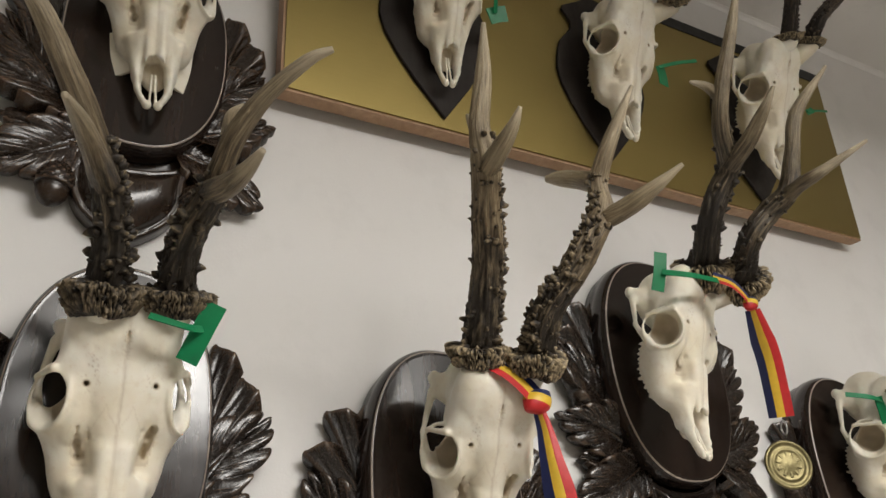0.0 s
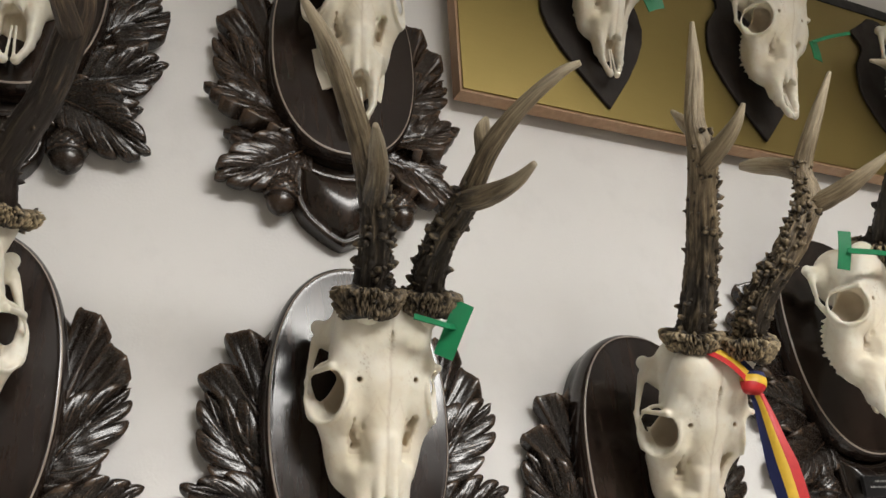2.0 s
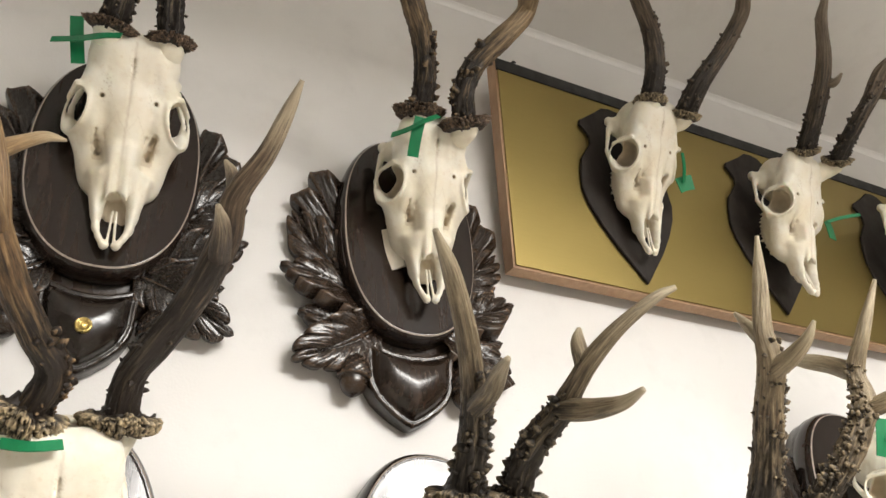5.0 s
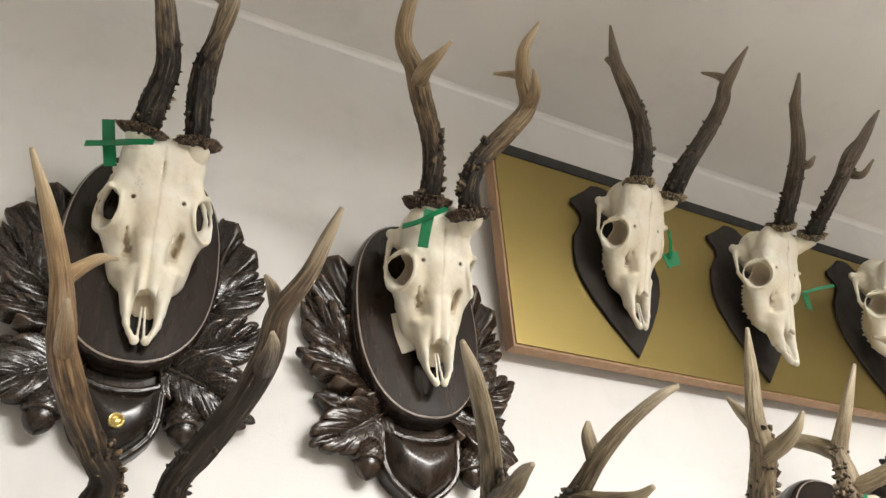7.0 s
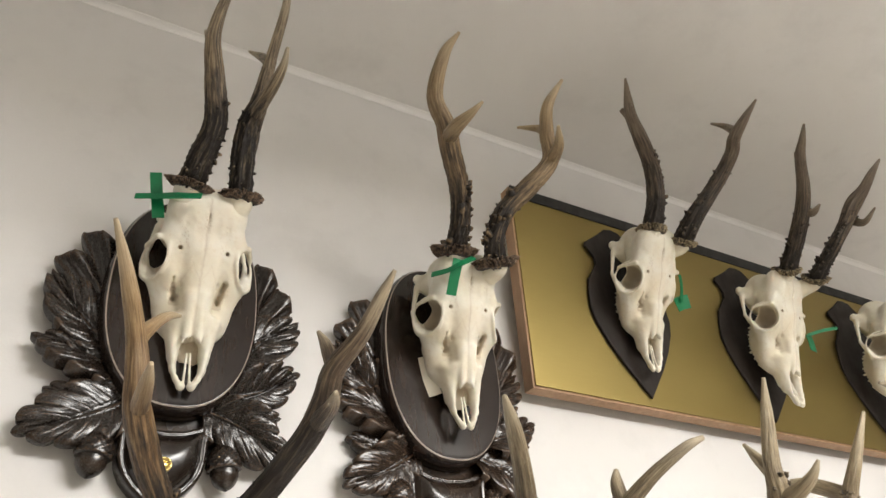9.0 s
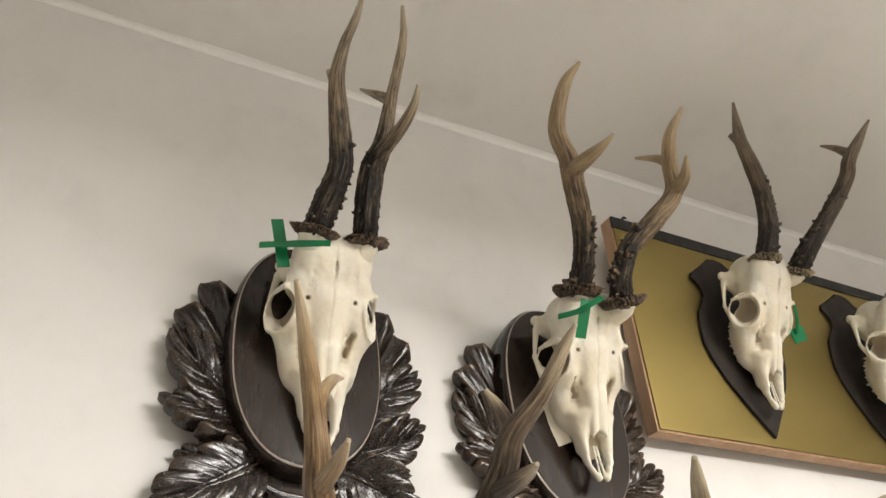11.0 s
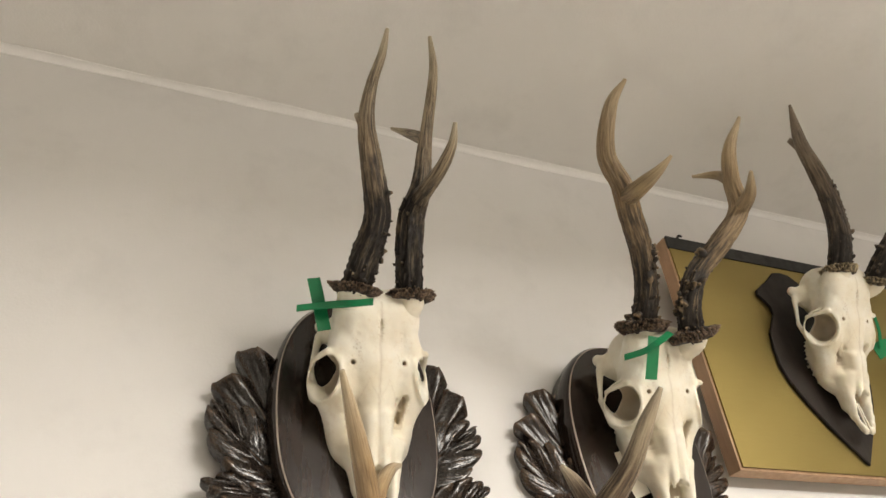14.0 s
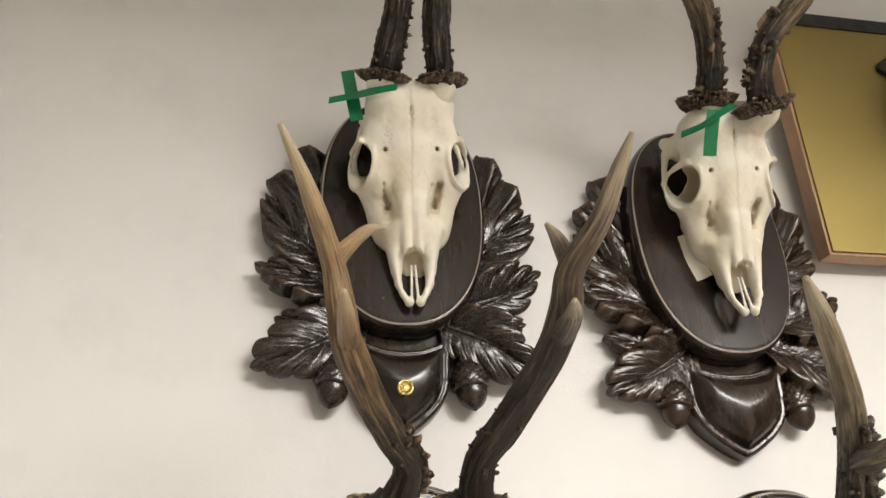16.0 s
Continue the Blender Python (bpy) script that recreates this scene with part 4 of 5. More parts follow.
# the filled joint between wall and ceiling, slightly uneven
rings = []
for i in range(160):
    x = -1.4 + 4.2 * i / 159
    r = 0.0070 + 0.0020 * noise.noise(Vector((x * 9, 0, 0)))
    rings.append([(x, -r + r * math.cos(t), CEIL - r + r * math.sin(t)) for t in [math.pi / 2 * b / 7 for b in range(8)]] + [(x, 0.001, CEIL + 0.001)])
v, f = loft(rings, True, True)
tagged(new("trim", mesh_of("trim", v, f, M_BEAD)), "filled joint along the ceiling edge, painted pale for its highlight", "trim", kind="structure")

# ---- gold display board ----
board = tagged(new("display_board"), "brushed gold display board with wooden edges carrying three trophies", "display board")
board.matrix_world = pose(PX0, 0, PZ0, LEAN, 0.2, 0)
W, H = PX1 - PX0, PZ1 - PZ0
part("core", box("core", (0.0, -0.0255, 0.0), (W, -0.0090, H), M_EDGEWOOD, 0.0006), board, "raw wood edge of the board")
for bx in (0.10, W - 0.14):
    part("batten", box("batten", (bx, -0.0089, 0.02), (bx + 0.04, 0.0000, 0.06), M_EDGEWOOD), board, "hanging batten behind the board")
part("face_sheet", box("face_sheet", (0.0025, -0.0275, 0.0025), (W - 0.0025, -0.0257, H - 0.0155), M_PANEL), board, "brushed gold face")
part("top_strip", box("top_strip", (0.001, -0.0285, H - 0.0150), (W - 0.001, -0.0257, H + 0.0005), M_BLACK), board, "black strip along the top")

HX = 0.5180 - PX0
hook = [(HX, -0.017, H - 0.002), (HX, -0.017, H + 0.010), (HX + 0.0015, -0.019, H + 0.0135), (HX + 0.003, -0.021, H + 0.011)]
part("hanging_hook", strip(hook, 0.0022, (1, 0.3, 0), 0.0022, M_BLACK, "hanging_hook"), board, "small dark hanging hook on the top edge")

# ---- upper row ----
u0 = trophy_at(0.1285, 2.062, "tall dark antlers on a carved oval plaque with brass stud", 0)
carved_plaque(u0, "dark", 0.062, 0.102, 1.0, 1.0, shield=(-0.104, -0.175, 0.034, 0.10, 0.013), seed=3)
put_skull(u0, (0.128, -0.089, 2.073), (0.1345, -0.044, 1.971), -4, 0.95)
antler(u0, [(0.106, -0.108, 2.118, 11), (0.109, -0.128, 2.134, 10.5), (0.113, -0.15, 2.156, 9.5), (0.103, -0.172, 2.185, 7.8), (0.095, -0.19, 2.206, 6.2), (0.097, -0.203, 2.234, 4.4), (0.102, -0.215, 2.254, 3.4), (0.105, -0.225, 2.275, 1.5)],
           [[(0.094, -0.188, 2.202, 5), (0.09, -0.185, 2.218, 2)]],
       "dark", 1.0, 11, 26, 0.35, 0.0026, 0.0168, M_BURR_BROWN, tall=0.40, rough=0.30)
antler(u0, [(0.148, -0.108, 2.118, 11), (0.143, -0.13, 2.143, 10.5), (0.141, -0.148, 2.165, 10), (0.143, -0.165, 2.178, 7.6), (0.146, -0.178, 2.215, 5.2), (0.151, -0.2, 2.27, 3.6), (0.146, -0.215, 2.297, 1.5)],
           [[(0.14, -0.165, 2.163, 7), (0.143, -0.195, 2.163, 5), (0.145, -0.215, 2.168, 3.5), (0.145, -0.226, 2.18, 1.5)],
            [(0.148, -0.175, 2.218, 5.5), (0.146, -0.155, 2.248, 4), (0.139, -0.137, 2.273, 1.2)]],
       "dark", -1.0, 12, 14, 0.35, 0.0024, 0.0162, M_BURR_BROWN, tall=0.46, rough=0.30)

u1 = trophy_at(0.3775, 2.05, "tan forked antlers on a carved walnut oval plaque", 0)
carved_plaque(u1, "red", 0.063, 0.104, 1.0, 1.0, seed=4)
put_skull(u1, (0.3744, -0.0943, 2.0712), (0.3834, -0.0528, 1.9689), -4.5, 0.926)
antler(u1, [(0.356, -0.108, 2.121, 11.5), (0.352, -0.132, 2.143, 10), (0.339, -0.155, 2.164, 9.5), (0.321, -0.175, 2.179, 9.5), (0.309, -0.19, 2.196, 9), (0.293, -0.203, 2.217, 7.5), (0.294, -0.225, 2.25, 5.5), (0.301, -0.244, 2.264, 1.5)],
           [[(0.314, -0.19, 2.185, 8), (0.306, -0.212, 2.174, 6.5), (0.309, -0.23, 2.173, 4), (0.315, -0.242, 2.179, 1.2)]],
       "tan", 1.0, 21, 34, 0.30, 0.0040, 0.0195, M_BURR_BROWN, tall=0.5, rough=0.26)
antler(u1, [(0.392, -0.122, 2.108, 11.5), (0.382, -0.1406, 2.125, 10), (0.387, -0.1571, 2.146, 9.5), (0.404, -0.1757, 2.165, 9), (0.423, -0.1943, 2.192, 8.5), (0.412, -0.2099, 2.211, 7), (0.406, -0.2264, 2.23, 5.5), (0.42, -0.24, 2.26, 1.5)],
           [[(0.416, -0.207, 2.215, 6), (0.414, -0.197, 2.23, 4), (0.397, -0.187, 2.234, 1.2)],
            [(0.427, -0.19, 2.194, 8), (0.418, -0.215, 2.191, 5.5), (0.404, -0.235, 2.193, 1.5)]],
       "tan", -1.0, 22, 44, 0.34, 0.0040, 0.0195, M_BURR_BROWN, tall=0.5, rough=0.26)

p1 = trophy_at(0.645, 2.184, "roe skull with slim brown antlers on a black shield board", -0.0275)
heart_board(p1, -3.0)
put_skull(p1, (0.6424, -0.1033, 2.1756), (0.648, -0.0517, 2.0755), 1.6, 0.875)
antler(p1, [(0.628, -0.1215, 2.221, 11), (0.625, -0.1442, 2.25, 10.5), (0.613, -0.1623, 2.282, 9.5), (0.587, -0.1805, 2.299, 8.5), (0.566, -0.1937, 2.317, 7), (0.56, -0.2018, 2.334, 5), (0.552, -0.214, 2.354, 1.3)],
           [[(0.571, -0.19, 2.319, 6), (0.557, -0.19, 2.328, 2.5)]],
       "umber", 1.0, 31, 80, 0.5, 0.0026, 0.0158, M_BURR)
antler(p1, [(0.669, -0.1245, 2.213, 11), (0.667, -0.1592, 2.23, 10), (0.683, -0.1873, 2.259, 9), (0.692, -0.2155, 2.286, 8), (0.689, -0.2287, 2.299, 7.5), (0.697, -0.2448, 2.318, 5.5), (0.712, -0.261, 2.343, 1.3)],
           [[(0.703, -0.222, 2.316, 6), (0.701, -0.218, 2.334, 4), (0.684, -0.212, 2.338, 1.3)]],
       "umber", -1.0, 32, 80, 0.5, 0.0026, 0.0158, M_BURR)

p2 = trophy_at(0.872, 2.184, "roe skull with knotty brown antlers on a black shield board", -0.0275)
heart_board(p2, 2.5, -0.009)
put_skull(p2, (0.8598, -0.1078, 2.1667), (0.8535, -0.0748, 2.0535), 5.3, 0.914)
antler(p2, [(0.8537, -0.1272, 2.2188, 10.5), (0.832, -0.17, 2.236, 9.5), (0.821, -0.197, 2.255, 9), (0.817, -0.214, 2.28, 8), (0.81, -0.231, 2.314, 6.5), (0.809, -0.243, 2.331, 4.5), (0.81, -0.254, 2.35, 1.5)],
           [[(0.837, -0.19, 2.267, 7), (0.828, -0.205, 2.249, 5), (0.833, -0.215, 2.256, 1.3)],
            [(0.82, -0.22, 2.309, 5.5), (0.816, -0.225, 2.329, 2)]],
       "umber", 1.0, 41, 80, 0.5, 0.0026, 0.0158, M_BURR)
antler(p2, [(0.9008, -0.1316, 2.2148, 10.5), (0.882, -0.1783, 2.225, 9), (0.89, -0.2047, 2.249, 8.5), (0.898, -0.221, 2.271, 10), (0.91, -0.2373, 2.289, 7), (0.928, -0.2487, 2.314, 5), (0.955, -0.255, 2.343, 1.5)],
           [[(0.917, -0.195, 2.266, 6.5), (0.905, -0.22, 2.246, 4.5), (0.919, -0.235, 2.263, 1.2)]],
       "umber", -1.0, 42, 80, 0.5, 0.0026, 0.0158, M_BURR)

p3 = trophy_at(1.101, 2.184, "roe skull with rough brown antlers on a black shield board", -0.0275)
heart_board(p3)
put_skull(p3, (1.0835, -0.1175, 2.1665), (1.0888, -0.0724, 2.0607), 3.1, 0.943)
antler(p3, [(1.082, -0.140, 2.2194, 10), (1.073, -0.1588, 2.24, 9), (1.055, -0.1825, 2.261, 8), (1.017, -0.2162, 2.283, 6), (0.981, -0.25, 2.282, 1.5)],
           [],
       "umber", 1.0, 51, 80, 0.5, 0.0026, 0.0158, M_BURR)
antler(p3, [(1.114, -0.1455, 2.2194, 10), (1.113, -0.1675, 2.239, 8.5), (1.133, -0.185, 2.264, 8), (1.142, -0.2175, 2.284, 6), (1.156, -0.25, 2.314, 1.5)],
           [],
       "umber", -1.0, 52, 80, 0.5, 0.0026, 0.0158, M_BURR)

# ---- lower row ----
l0 = trophy_at(0.13, 1.742, "long amber antlers on a carved dark oval plaque", 0)
carved_plaque(l0, "dark", seed=5)
put_skull(l0, (0.13, -0.1, 1.76), (0.135, -0.058, 1.658), 0, 0.93)
antler(l0, [(0.106, -0.107, 1.815, 9.5), (0.116, -0.13, 1.835, 9), (0.104, -0.148, 1.847, 8.6), (0.091, -0.168, 1.86, 8.2), (0.079, -0.19, 1.877, 7.7), (0.075, -0.2, 1.892, 6.9), (0.07, -0.208, 1.912, 5.6), (0.058, -0.23, 1.934, 4.3), (0.044, -0.256, 1.951, 1.3)],
           [[(0.071, -0.205, 1.912, 5.2), (0.08, -0.195, 1.929, 3.9), (0.089, -0.187, 1.942, 3), (0.098, -0.179, 1.949, 1)],
            [(0.08, -0.2, 1.873, 5.2), (0.076, -0.225, 1.875, 3.9), (0.074, -0.243, 1.877, 1.3)]],
       "amber", 1.0, 61, 40, 0.3, 0.0032, 0.0195, tall=0.8, rough=0.13)
antler(l0, [(0.154, -0.105, 1.82, 9.5), (0.154, -0.125, 1.84, 8.6), (0.163, -0.145, 1.852, 8.6), (0.172, -0.16, 1.865, 8.6), (0.18, -0.185, 1.879, 8.6), (0.184, -0.2, 1.894, 8.2), (0.184, -0.215, 1.908, 6.9), (0.194, -0.235, 1.924, 5.2), (0.2, -0.252, 1.942, 3.9), (0.203, -0.266, 1.953, 1.3)],
           [[(0.186, -0.21, 1.914, 5.2), (0.184, -0.203, 1.932, 3.9), (0.18, -0.2, 1.943, 1.3)],
            [(0.182, -0.2, 1.879, 6), (0.176, -0.23, 1.876, 4.3), (0.169, -0.252, 1.872, 1.3)]],
       "bark", -1.0, 62, 22, 0.3, 0.0028, 0.020, rough=0.13)

l1 = trophy_at(0.38, 1.738, "dark pearled antlers and green tag on a carved plaque", 0)
carved_plaque(l1, "dark", seed=6)
put_skull(l1, (0.3781, -0.097, 1.7416), (0.3816, -0.066, 1.6342), 0.4, 0.942)
antler(l1, [(0.362, -0.11, 1.785, 11.5), (0.361, -0.125, 1.803, 10.5), (0.358, -0.14, 1.819, 10), (0.351, -0.158, 1.834, 9.4), (0.337, -0.182, 1.852, 7.6), (0.323, -0.202, 1.867, 6.6), (0.306, -0.222, 1.885, 5.2), (0.287, -0.243, 1.893, 1.8)],
           [[(0.35, -0.165, 1.827, 7.5), (0.341, -0.195, 1.826, 6.2), (0.332, -0.22, 1.825, 4.5), (0.323, -0.243, 1.821, 1.6)]],
       "grey", 1.0, 71, 110, 0.5, 0.0036, 0.0205, M_BURR_DARK, tall=0.95, rough=0.3)
antler(l1, [(0.401, -0.11, 1.788, 11.5), (0.398, -0.13, 1.806, 10), (0.399, -0.15, 1.819, 10), (0.404, -0.172, 1.83, 8.8), (0.4055, -0.188, 1.839, 7.0), (0.4085, -0.205, 1.850, 6.2), (0.4185, -0.225, 1.864, 5.0), (0.434, -0.245, 1.877, 3.6), (0.445, -0.253, 1.882, 1.8)],
           [[(0.405, -0.2, 1.848, 6), (0.408, -0.197, 1.865, 5), (0.414, -0.193, 1.878, 2)],
            [(0.403, -0.175, 1.828, 8), (0.407, -0.2, 1.82, 6.5), (0.409, -0.225, 1.814, 4.4), (0.412, -0.241, 1.816, 1.8)]],
       "grey", -1.0, 72, 80, 0.5, 0.0034, 0.0190, M_BURR_DARK, tall=0.92, rough=0.3)

l2 = trophy_at(0.62, 1.702, "heavily pearled antlers with striped ribbon on a carved plaque", 0)
carved_plaque(l2, "dark", seed=7)
put_skull(l2, (0.6155, -0.1093, 1.7142), (0.625, -0.0545, 1.6205), -7.8, 0.9)
antler(l2, [(0.599, -0.124, 1.771, 11.5), (0.593, -0.1451, 1.793, 11), (0.588, -0.1643, 1.819, 10.5), (0.576, -0.1884, 1.846, 10), (0.565, -0.2096, 1.868, 9.5), (0.559, -0.2167, 1.89, 7), (0.56, -0.2259, 1.922, 5.5), (0.556, -0.24, 1.955, 1.5)],
           [[(0.566, -0.21, 1.861, 7), (0.563, -0.23, 1.864, 6), (0.563, -0.245, 1.87, 4), (0.564, -0.254, 1.879, 1.3)],
            [(0.565, -0.21, 1.884, 6), (0.567, -0.2, 1.902, 4.5), (0.569, -0.19, 1.919, 1.5)]],
       "moss", 1.0, 81, 270, 0.66, 0.0031, 0.0190, tall=0.85, rough=0.3)
antler(l2, [(0.635, -0.136, 1.764, 11.5), (0.628, -0.1661, 1.788, 10.5), (0.636, -0.1843, 1.806, 10), (0.647, -0.1974, 1.828, 9.5), (0.658, -0.2056, 1.852, 9), (0.66, -0.2067, 1.875, 7), (0.664, -0.2219, 1.901, 5.5), (0.68, -0.239, 1.943, 1.5)],
           [[(0.667, -0.2, 1.878, 8), (0.664, -0.185, 1.892, 7), (0.659, -0.170, 1.901, 5.8), (0.655, -0.160, 1.906, 3)],
            [(0.658, -0.205, 1.845, 7.5), (0.662, -0.215, 1.846, 7), (0.671, -0.235, 1.851, 6), (0.687, -0.259, 1.865, 1.5)]],
       "moss", -1.0, 82, 270, 0.68, 0.0031, 0.0190, tall=0.95, rough=0.3)

l3 = trophy_at(0.872, 1.822, "many-tined antlers on a broad dark carved oval plaque", 0)
carved_plaque(l3, "dark", 0.072, 0.110, 1.04, 1.0, seed=8)
put_skull(l3, (0.8420, -0.1095, 1.8275), (0.8235, -0.0990, 1.7160), 14.0, 0.90)
antler(l3, [(0.8573, -0.1120, 1.8783, 11.5), (0.835, -0.1517, 1.908, 10.5), (0.835, -0.1714, 1.931, 10), (0.835, -0.1861, 1.945, 9.5), (0.813, -0.2059, 1.968, 7.5), (0.809, -0.2206, 1.998, 6.5), (0.816, -0.2403, 2.046, 5), (0.826, -0.255, 2.095, 1.5)],
           [[(0.81, -0.215, 1.99, 5.5), (0.801, -0.212, 2.002, 4), (0.787, -0.208, 2.006, 1.3)],
            [(0.83, -0.19, 1.939, 8), (0.832, -0.215, 1.954, 7), (0.832, -0.235, 1.969, 5), (0.833, -0.25, 1.984, 1.5)]],
       "grey", 1.0, 91, 110, 0.5, 0.0034, 0.0240, tall=1.1)
antler(l3, [(0.9014, -0.1160, 1.8748, 11.5), (0.861, -0.1667, 1.887, 10), (0.871, -0.1843, 1.907, 9.5), (0.881, -0.202, 1.921, 9), (0.886, -0.2147, 1.955, 7), (0.891, -0.2273, 1.99, 6), (0.922, -0.25, 2.035, 1.5)],
           [[(0.885, -0.185, 1.915, 8), (0.878, -0.215, 1.918, 6), (0.88, -0.235, 1.92, 5), (0.92, -0.26, 1.946, 1.5)]],
       "grey", -1.0, 92, 50, 0.45, 0.003, 0.0225, tall=1.1)

l4 = trophy_at(1.112, 1.722, "pale skull with green tag on a dark carved plaque", 0)
carved_plaque(l4, "dark", seed=9)
put_skull(l4, (1.108, -0.1, 1.752), (1.11, -0.065, 1.648), 0, 0.93)
antler(l4, [(1.095, -0.123, 1.782, 11.5), (1.088, -0.145, 1.804, 11), (1.082, -0.165, 1.83, 10.5), (1.069, -0.19, 1.856, 10), (1.058, -0.212, 1.878, 9.5), (1.051, -0.22, 1.899, 7), (1.051, -0.23, 1.93, 5.5), (1.046, -0.245, 1.963, 1.5)],
           [],
       "grey", 1.0, 101, 40, 0.45, 0.003, 0.020)
antler(l4, [(1.137, -0.13, 1.776, 11.5), (1.131, -0.16, 1.801, 10.5), (1.137, -0.18, 1.82, 10), (1.147, -0.195, 1.841, 9.5), (1.156, -0.205, 1.864, 9), (1.156, -0.208, 1.886, 7), (1.156, -0.225, 1.911, 5.5), (1.17, -0.244, 1.951, 1.5)],
           [],
       "grey", -1.0, 102, 40, 0.45, 0.003, 0.020)


# ---- seals, studs and plates on the trophies ----
tag_strips(u0, [([(0.0815, -0.091, 2.139), (0.085, -0.090, 2.118), (0.0895, -0.086, 2.097)], 0.0095, (1, -0.2, 0.16)),
                ([(0.069, -0.089, 2.111), (0.086, -0.0975, 2.110), (0.101, -0.115, 2.101), (0.114, -0.1225, 2.099)], 0.0062, (0, 0.2, 1))])
tag_strips(u1, [([(0.3475, -0.126, 2.099), (0.346, -0.118, 2.084), (0.347, -0.107, 2.071)], 0.0095, (1, -0.3, 0)),
                ([(0.330, -0.105, 2.091), (0.339, -0.1185, 2.089), (0.347, -0.127, 2.092), (0.362, -0.130, 2.102)], 0.006, (0, 0.4, 1))])
tag_strips(p1, [([(0.6890, -0.0740, 2.1610), (0.6990, -0.0760, 2.1660), (0.7090, -0.0780, 2.1690)], 0.017, (-0.3, -0.3, 1)),
                ([(0.6870, -0.0940, 2.1920), (0.6910, -0.0880, 2.1790), (0.6950, -0.0775, 2.1650)], 0.004, (1, 0, 0))])
tag_strips(p2, [([(0.9020, -0.0910, 2.1550), (0.9050, -0.0890, 2.1460), (0.9060, -0.0870, 2.1330)], 0.018, (1, 0.2, 0.4)),
                ([(0.9000, -0.0920, 2.1530), (0.9200, -0.1000, 2.1590), (0.9440, -0.1080, 2.1640)], 0.0042, (0, 0, 1))])
tag_strips(p3, [([(1.1640, -0.0850, 2.1730), (1.1720, -0.0850, 2.1770), (1.1780, -0.0860, 2.1810)], 0.008, (0.2, 0, 1)),
                ([(1.1640, -0.0860, 2.1750), (1.1840, -0.0860, 2.1810), (1.2070, -0.0870, 2.1860)], 0.003, (0, 0, 1))])
tag_strips(l1, [([(0.4215, -0.124, 1.785), (0.4155, -0.118, 1.770), (0.4090, -0.111, 1.753)], 0.0128, (1, -0.2, -0.45)),
                ([(0.384, -0.1285, 1.7715), (0.396, -0.1305, 1.768), (0.407, -0.127, 1.7675), (0.4155, -0.1185, 1.771)], 0.0042, (0, 0.3, 1))])
tag_strips(l3, [([(0.789, -0.131, 1.881), (0.788, -0.127, 1.866), (0.786, -0.121, 1.849)], 0.011, (1, -0.4, 0)),
                ([(0.789, -0.128, 1.864), (0.808, -0.141, 1.858), (0.838, -0.142, 1.857)], 0.0055, (0, 0.3, 1))])
tag_strips(l0, [([(0.098, -0.118, 1.800), (0.112, -0.1275, 1.796), (0.127, -0.126, 1.799)], 0.006, (0, 0.3, 1))])
tag_strips(l4, [([(1.074, -0.104, 1.785), (1.077, -0.102, 1.772), (1.080, -0.100, 1.760)], 0.013, (1, -0.3, 0)),
                ([(1.046, -0.088, 1.790), (1.062, -0.102, 1.784), (1.078, -0.104, 1.780)], 0.005, (0, 0.3, 1))])


def lathe(profile, count=40):
    """Verts and faces of a body turned about y, from (radius, depth) rings."""
    rings = [[(r * math.cos(t), -d, r * math.sin(t)) for t in [2 * math.pi * b / count for b in range(count)]] for r, d in profile]
    return loft(rings, True, True)


# brass cartridge base let into the cartouche
v, f = lathe([(0.0056, 0.0), (0.0056, 0.0030), (0.0051, 0.0036), (0.0044, 0.0036), (0.0041, 0.0031), (0.0027, 0.0031), (0.0025, 0.0026), (0.0023, 0.0030), (0.0010, 0.0033)])
part("brass_stud", mesh_of("brass_stud", v, f, M_BRASS), u0, "round brass cartridge base stud", Matrix.Translation((-0.0005, -0.0285, -0.146)))

# pale wooden wedge behind the jaw
wedge = strip([(-0.023, -0.037, -0.004), (-0.020, -0.037, -0.026), (-0.015, -0.037, -0.043)], 0.013, (1, -0.6, 0), 0.0025, M_BONE, "wedge")
part("wedge", wedge, u1, "pale wedge behind the jaw")
wedge = strip([(0.030, -0.036, -0.004), (0.029, -0.036, -0.024), (0.025, -0.036, -0.046)], 0.013, (1, 0.5, 0), 0.0025, M_BONE, "wedge")
part("wedge", wedge, u1, "pale wedge behind the jaw")

# engraved plate with unreadable lines
plate = part("name_plate", box("name_plate", (-0.036, -0.004, -0.0115), (0.036, 0.0, 0.0115), M_PLATE, 0.0008), l3, "small black plate with worn pale engraving", pose(-0.003, -0.031, -0.137, 6, 0, 0) @ Matrix.Diagonal((0.86, 1.0, 0.8, 1)))
for dz, a, b in ((0.0055, -0.020, 0.018), (-0.0005, -0.029, 0.030), (-0.0065, -0.008, 0.012)):
    x = a
    rn = random.Random(int(dz * 1e4))
    while x < b:
        w = rn.uniform(0.0012, 0.0034)
        part("engraving", box("engraving", (x, -0.0044, dz - 0.0011), (x + w, -0.0042, dz + rn.uniform(0.0004, 0.0013)), M_INK), plate)
        x += w + rn.uniform(0.0005, 0.0014)


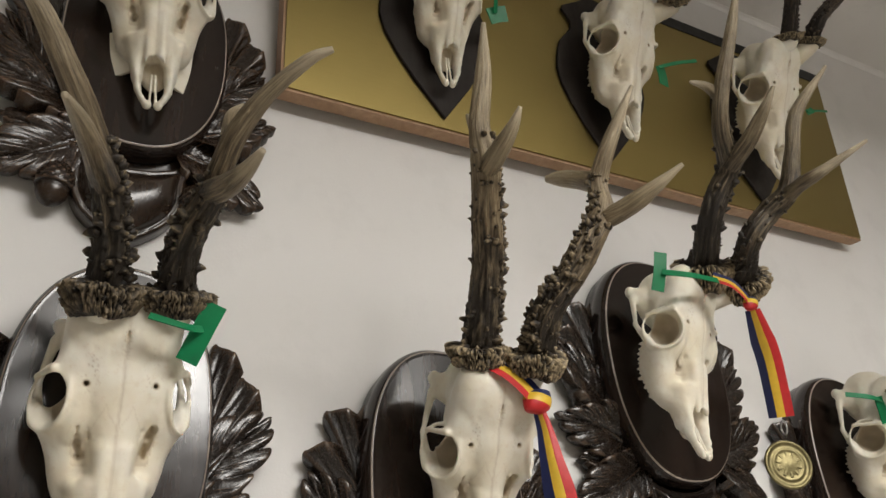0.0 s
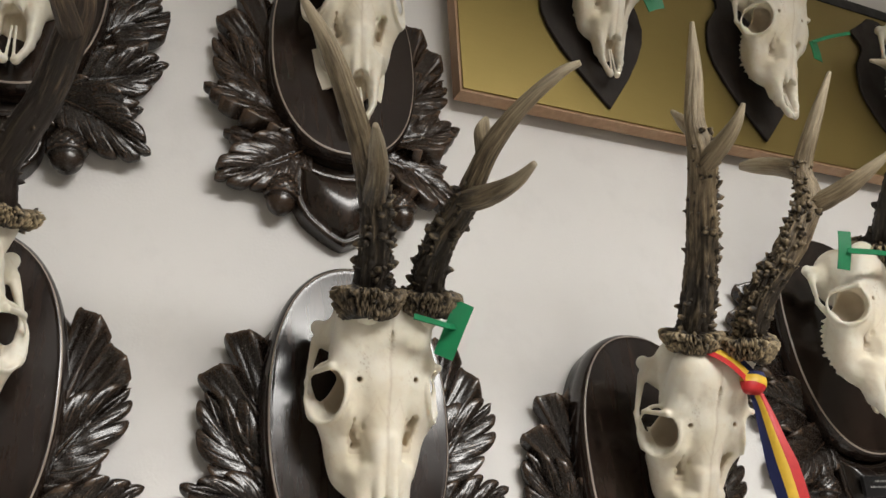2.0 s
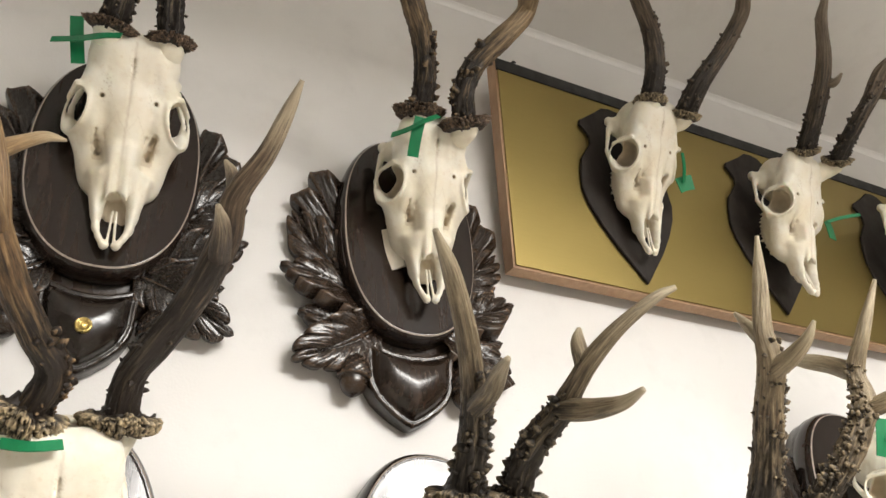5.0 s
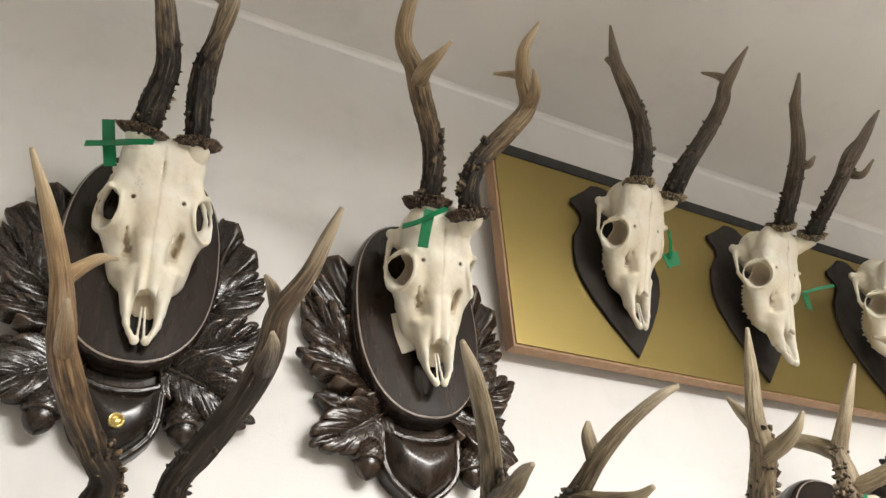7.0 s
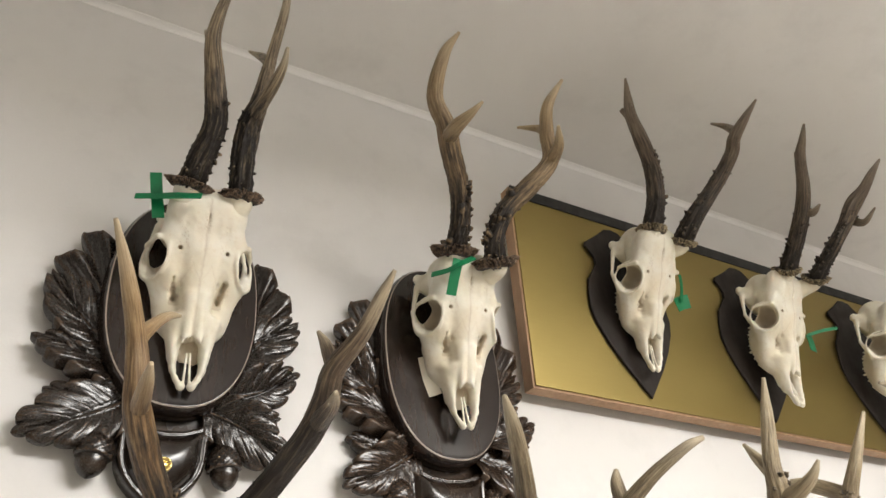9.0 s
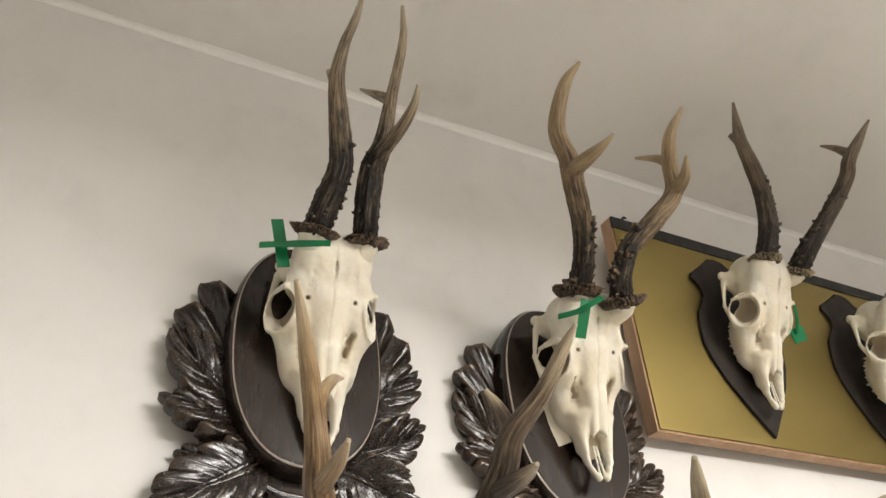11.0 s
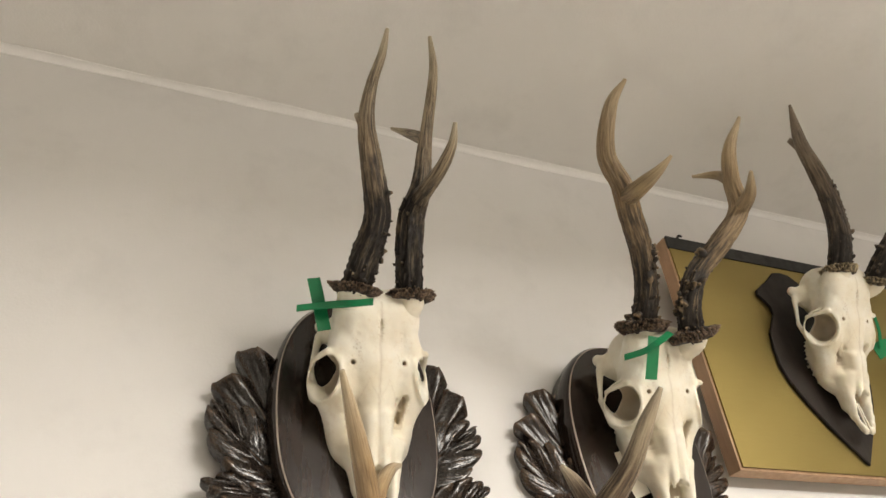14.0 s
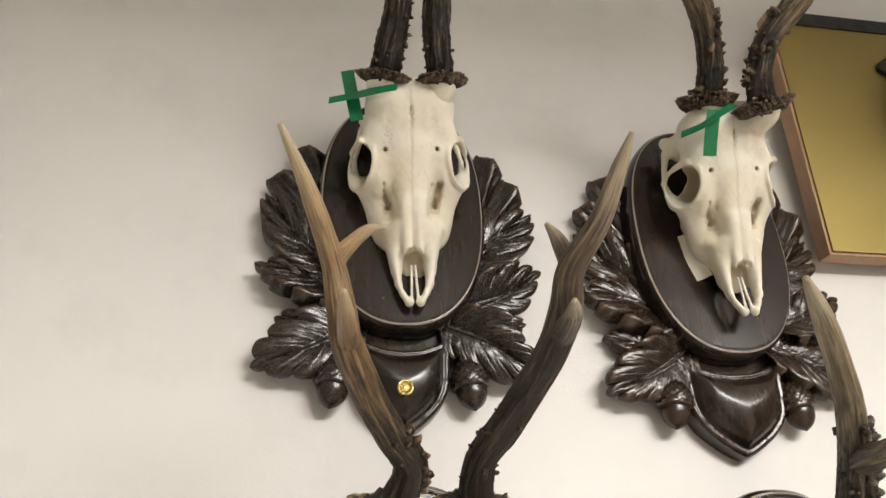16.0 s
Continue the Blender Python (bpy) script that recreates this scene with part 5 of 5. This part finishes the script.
# ---- ribbons ----
def ribbon_mesh(points, width, across, ripple=0.0, gather=1.0):
    """A satin ribbon in three lengthwise stripes."""
    line = smooth_line([(*p, 0) for p in points], 0.003)[:, :3]
    ac = Vector(across).normalized()
    v, f, slots = [], [], []
    for i, p in enumerate(line):
        d = Vector(line[min(i + 1, len(line) - 1)]) - Vector(line[max(i - 1, 0)])
        a = (ac - d * ac.dot(d) / d.length_squared).normalized()
        n = d.cross(a).normalized()
        for k in range(13):
            q = k / 12 - 0.5
            lift = ripple * math.sin(q * 5 + i * 0.09) + 0.0012 * math.cos(q * math.pi) * (1 if ripple else 0)
            v.append(Vector(p) + a * width * q * min(1.0, gather + (1 - gather) * i / (0.3 * len(line))) + n * lift)
    for i in range(len(line) - 1):
        for k in range(12):
            o = i * 13 + k
            f.append((o, o + 1, o + 14, o + 13))
            slots.append(k // 4)
    me = mesh_of("ribbon", v, f, [M_BLUE, M_YELLOW, M_RED], True, slots)
    return me


def knot_mesh(size):
    rings, slots = [], []
    for i in range(9):
        u = i / 8
        r = size * (0.35 + 0.65 * math.sin(math.pi * (0.12 + 0.76 * u)))
        rings.append([(r * math.cos(t) * (1 + 0.08 * math.sin(3 * t)), r * 0.62 * math.sin(t), (u - 0.5) * size * 1.7 + 0.25 * size * math.cos(t)) for t in [2 * math.pi * b / 20 for b in range(20)]])
    v, f = loft(rings, True, True)
    slots = [min(2, (k // 20) // 3) for k in range(160)] + [0, 2]
    return mesh_of("knot", v, f, [M_RED, M_YELLOW, M_BLUE], True, slots)


rib2 = tagged(new("ribbon"), "blue, yellow and red satin ribbon knotted round an antler", "ribbon")
rib2.location = (0.634, -0.134, 1.738)
o2 = Vector(rib2.location)
rel = lambda pts, o: [Vector(p) - o for p in pts]
part("loop", ribbon_mesh(rel([(0.602, -0.131, 1.766), (0.613, -0.138, 1.757), (0.624, -0.139, 1.748), (0.634, -0.137, 1.740)], o2), 0.0165, (-1, -0.2, -0.9)), rib2)
part("knot", knot_mesh(0.0102), rib2, "", pose(0, -0.003, 0, 0, 30, 0))
part("tail", ribbon_mesh(rel([(0.636, -0.134, 1.732), (0.6385, -0.134, 1.721), (0.640, -0.135, 1.698), (0.645, -0.134, 1.662), (0.649, -0.131, 1.617), (0.650, -0.129, 1.570)], o2), 0.0205, (0.77, -0.64, 0), 0.0012, 0.4), rib2)

rib3 = tagged(new("award_medal"), "round gilt medal on a blue, yellow and red ribbon", "medal")
rib3.location = (0.869, -0.142, 1.839)
o3 = Vector(rib3.location)
part("loop", ribbon_mesh(rel([(0.836, -0.139, 1.862), (0.848, -0.146, 1.855), (0.860, -0.146, 1.847), (0.868, -0.145, 1.839)], o3), 0.012, (-0.5, -0.2, -1)), rib3)
part("knot", knot_mesh(0.0076), rib3, "", pose(0, -0.002, 0, 0, 25, 0))
part("tail", ribbon_mesh(rel([(0.870, -0.143, 1.834), (0.878, -0.138, 1.817), (0.889, -0.131, 1.795), (0.896, -0.124, 1.770), (0.900, -0.119, 1.749)], o3), 0.0205, (0.57, -0.82, 0), 0.001, 0.6), rib3)
v, f = lathe([(0.0275, 0.0), (0.0285, 0.0018), (0.0275, 0.0036), (0.0250, 0.0036), (0.0240, 0.0024), (0.0190, 0.0022), (0.0180, 0.0034), (0.0165, 0.0022), (0.0120, 0.0028), (0.0040, 0.0042)], 56)
disc = part("disc", mesh_of("disc", v, f, M_GOLD), rib3, "gilt disc with raised rings", pose(0.921 - o3.x, -0.096 - o3.y, 1.715 - o3.z, 0, 0, -25) @ Matrix.Diagonal((0.74, 0.74, 0.74, 1)))
for k in range(10):
    t = 2 * math.pi * k / 10
    part("relief", box("relief", (-0.0016, -0.0034, 0.006), (0.0016, -0.0018, 0.015), M_GOLD, 0.0006), disc, "", Matrix.Rotation(t, 4, "Y"))


def ring_mesh(big, small):
    rings = [[((big + small * math.cos(p)) * math.cos(t), small * math.sin(p), (big + small * math.cos(p)) * math.sin(t)) for p in [2 * math.pi * b / 8 for b in range(8)]] for t in [2 * math.pi * a / 24 for a in range(25)]]
    v, f = loft(rings, False, False)
    return mesh_of("ring", v, f, M_STEEL)


part("ring", ring_mesh(0.0058, 0.0009), rib3, "small steel ring", pose(0.911 - o3.x, -0.110 - o3.y, 1.743 - o3.z, 0, 0, 60))
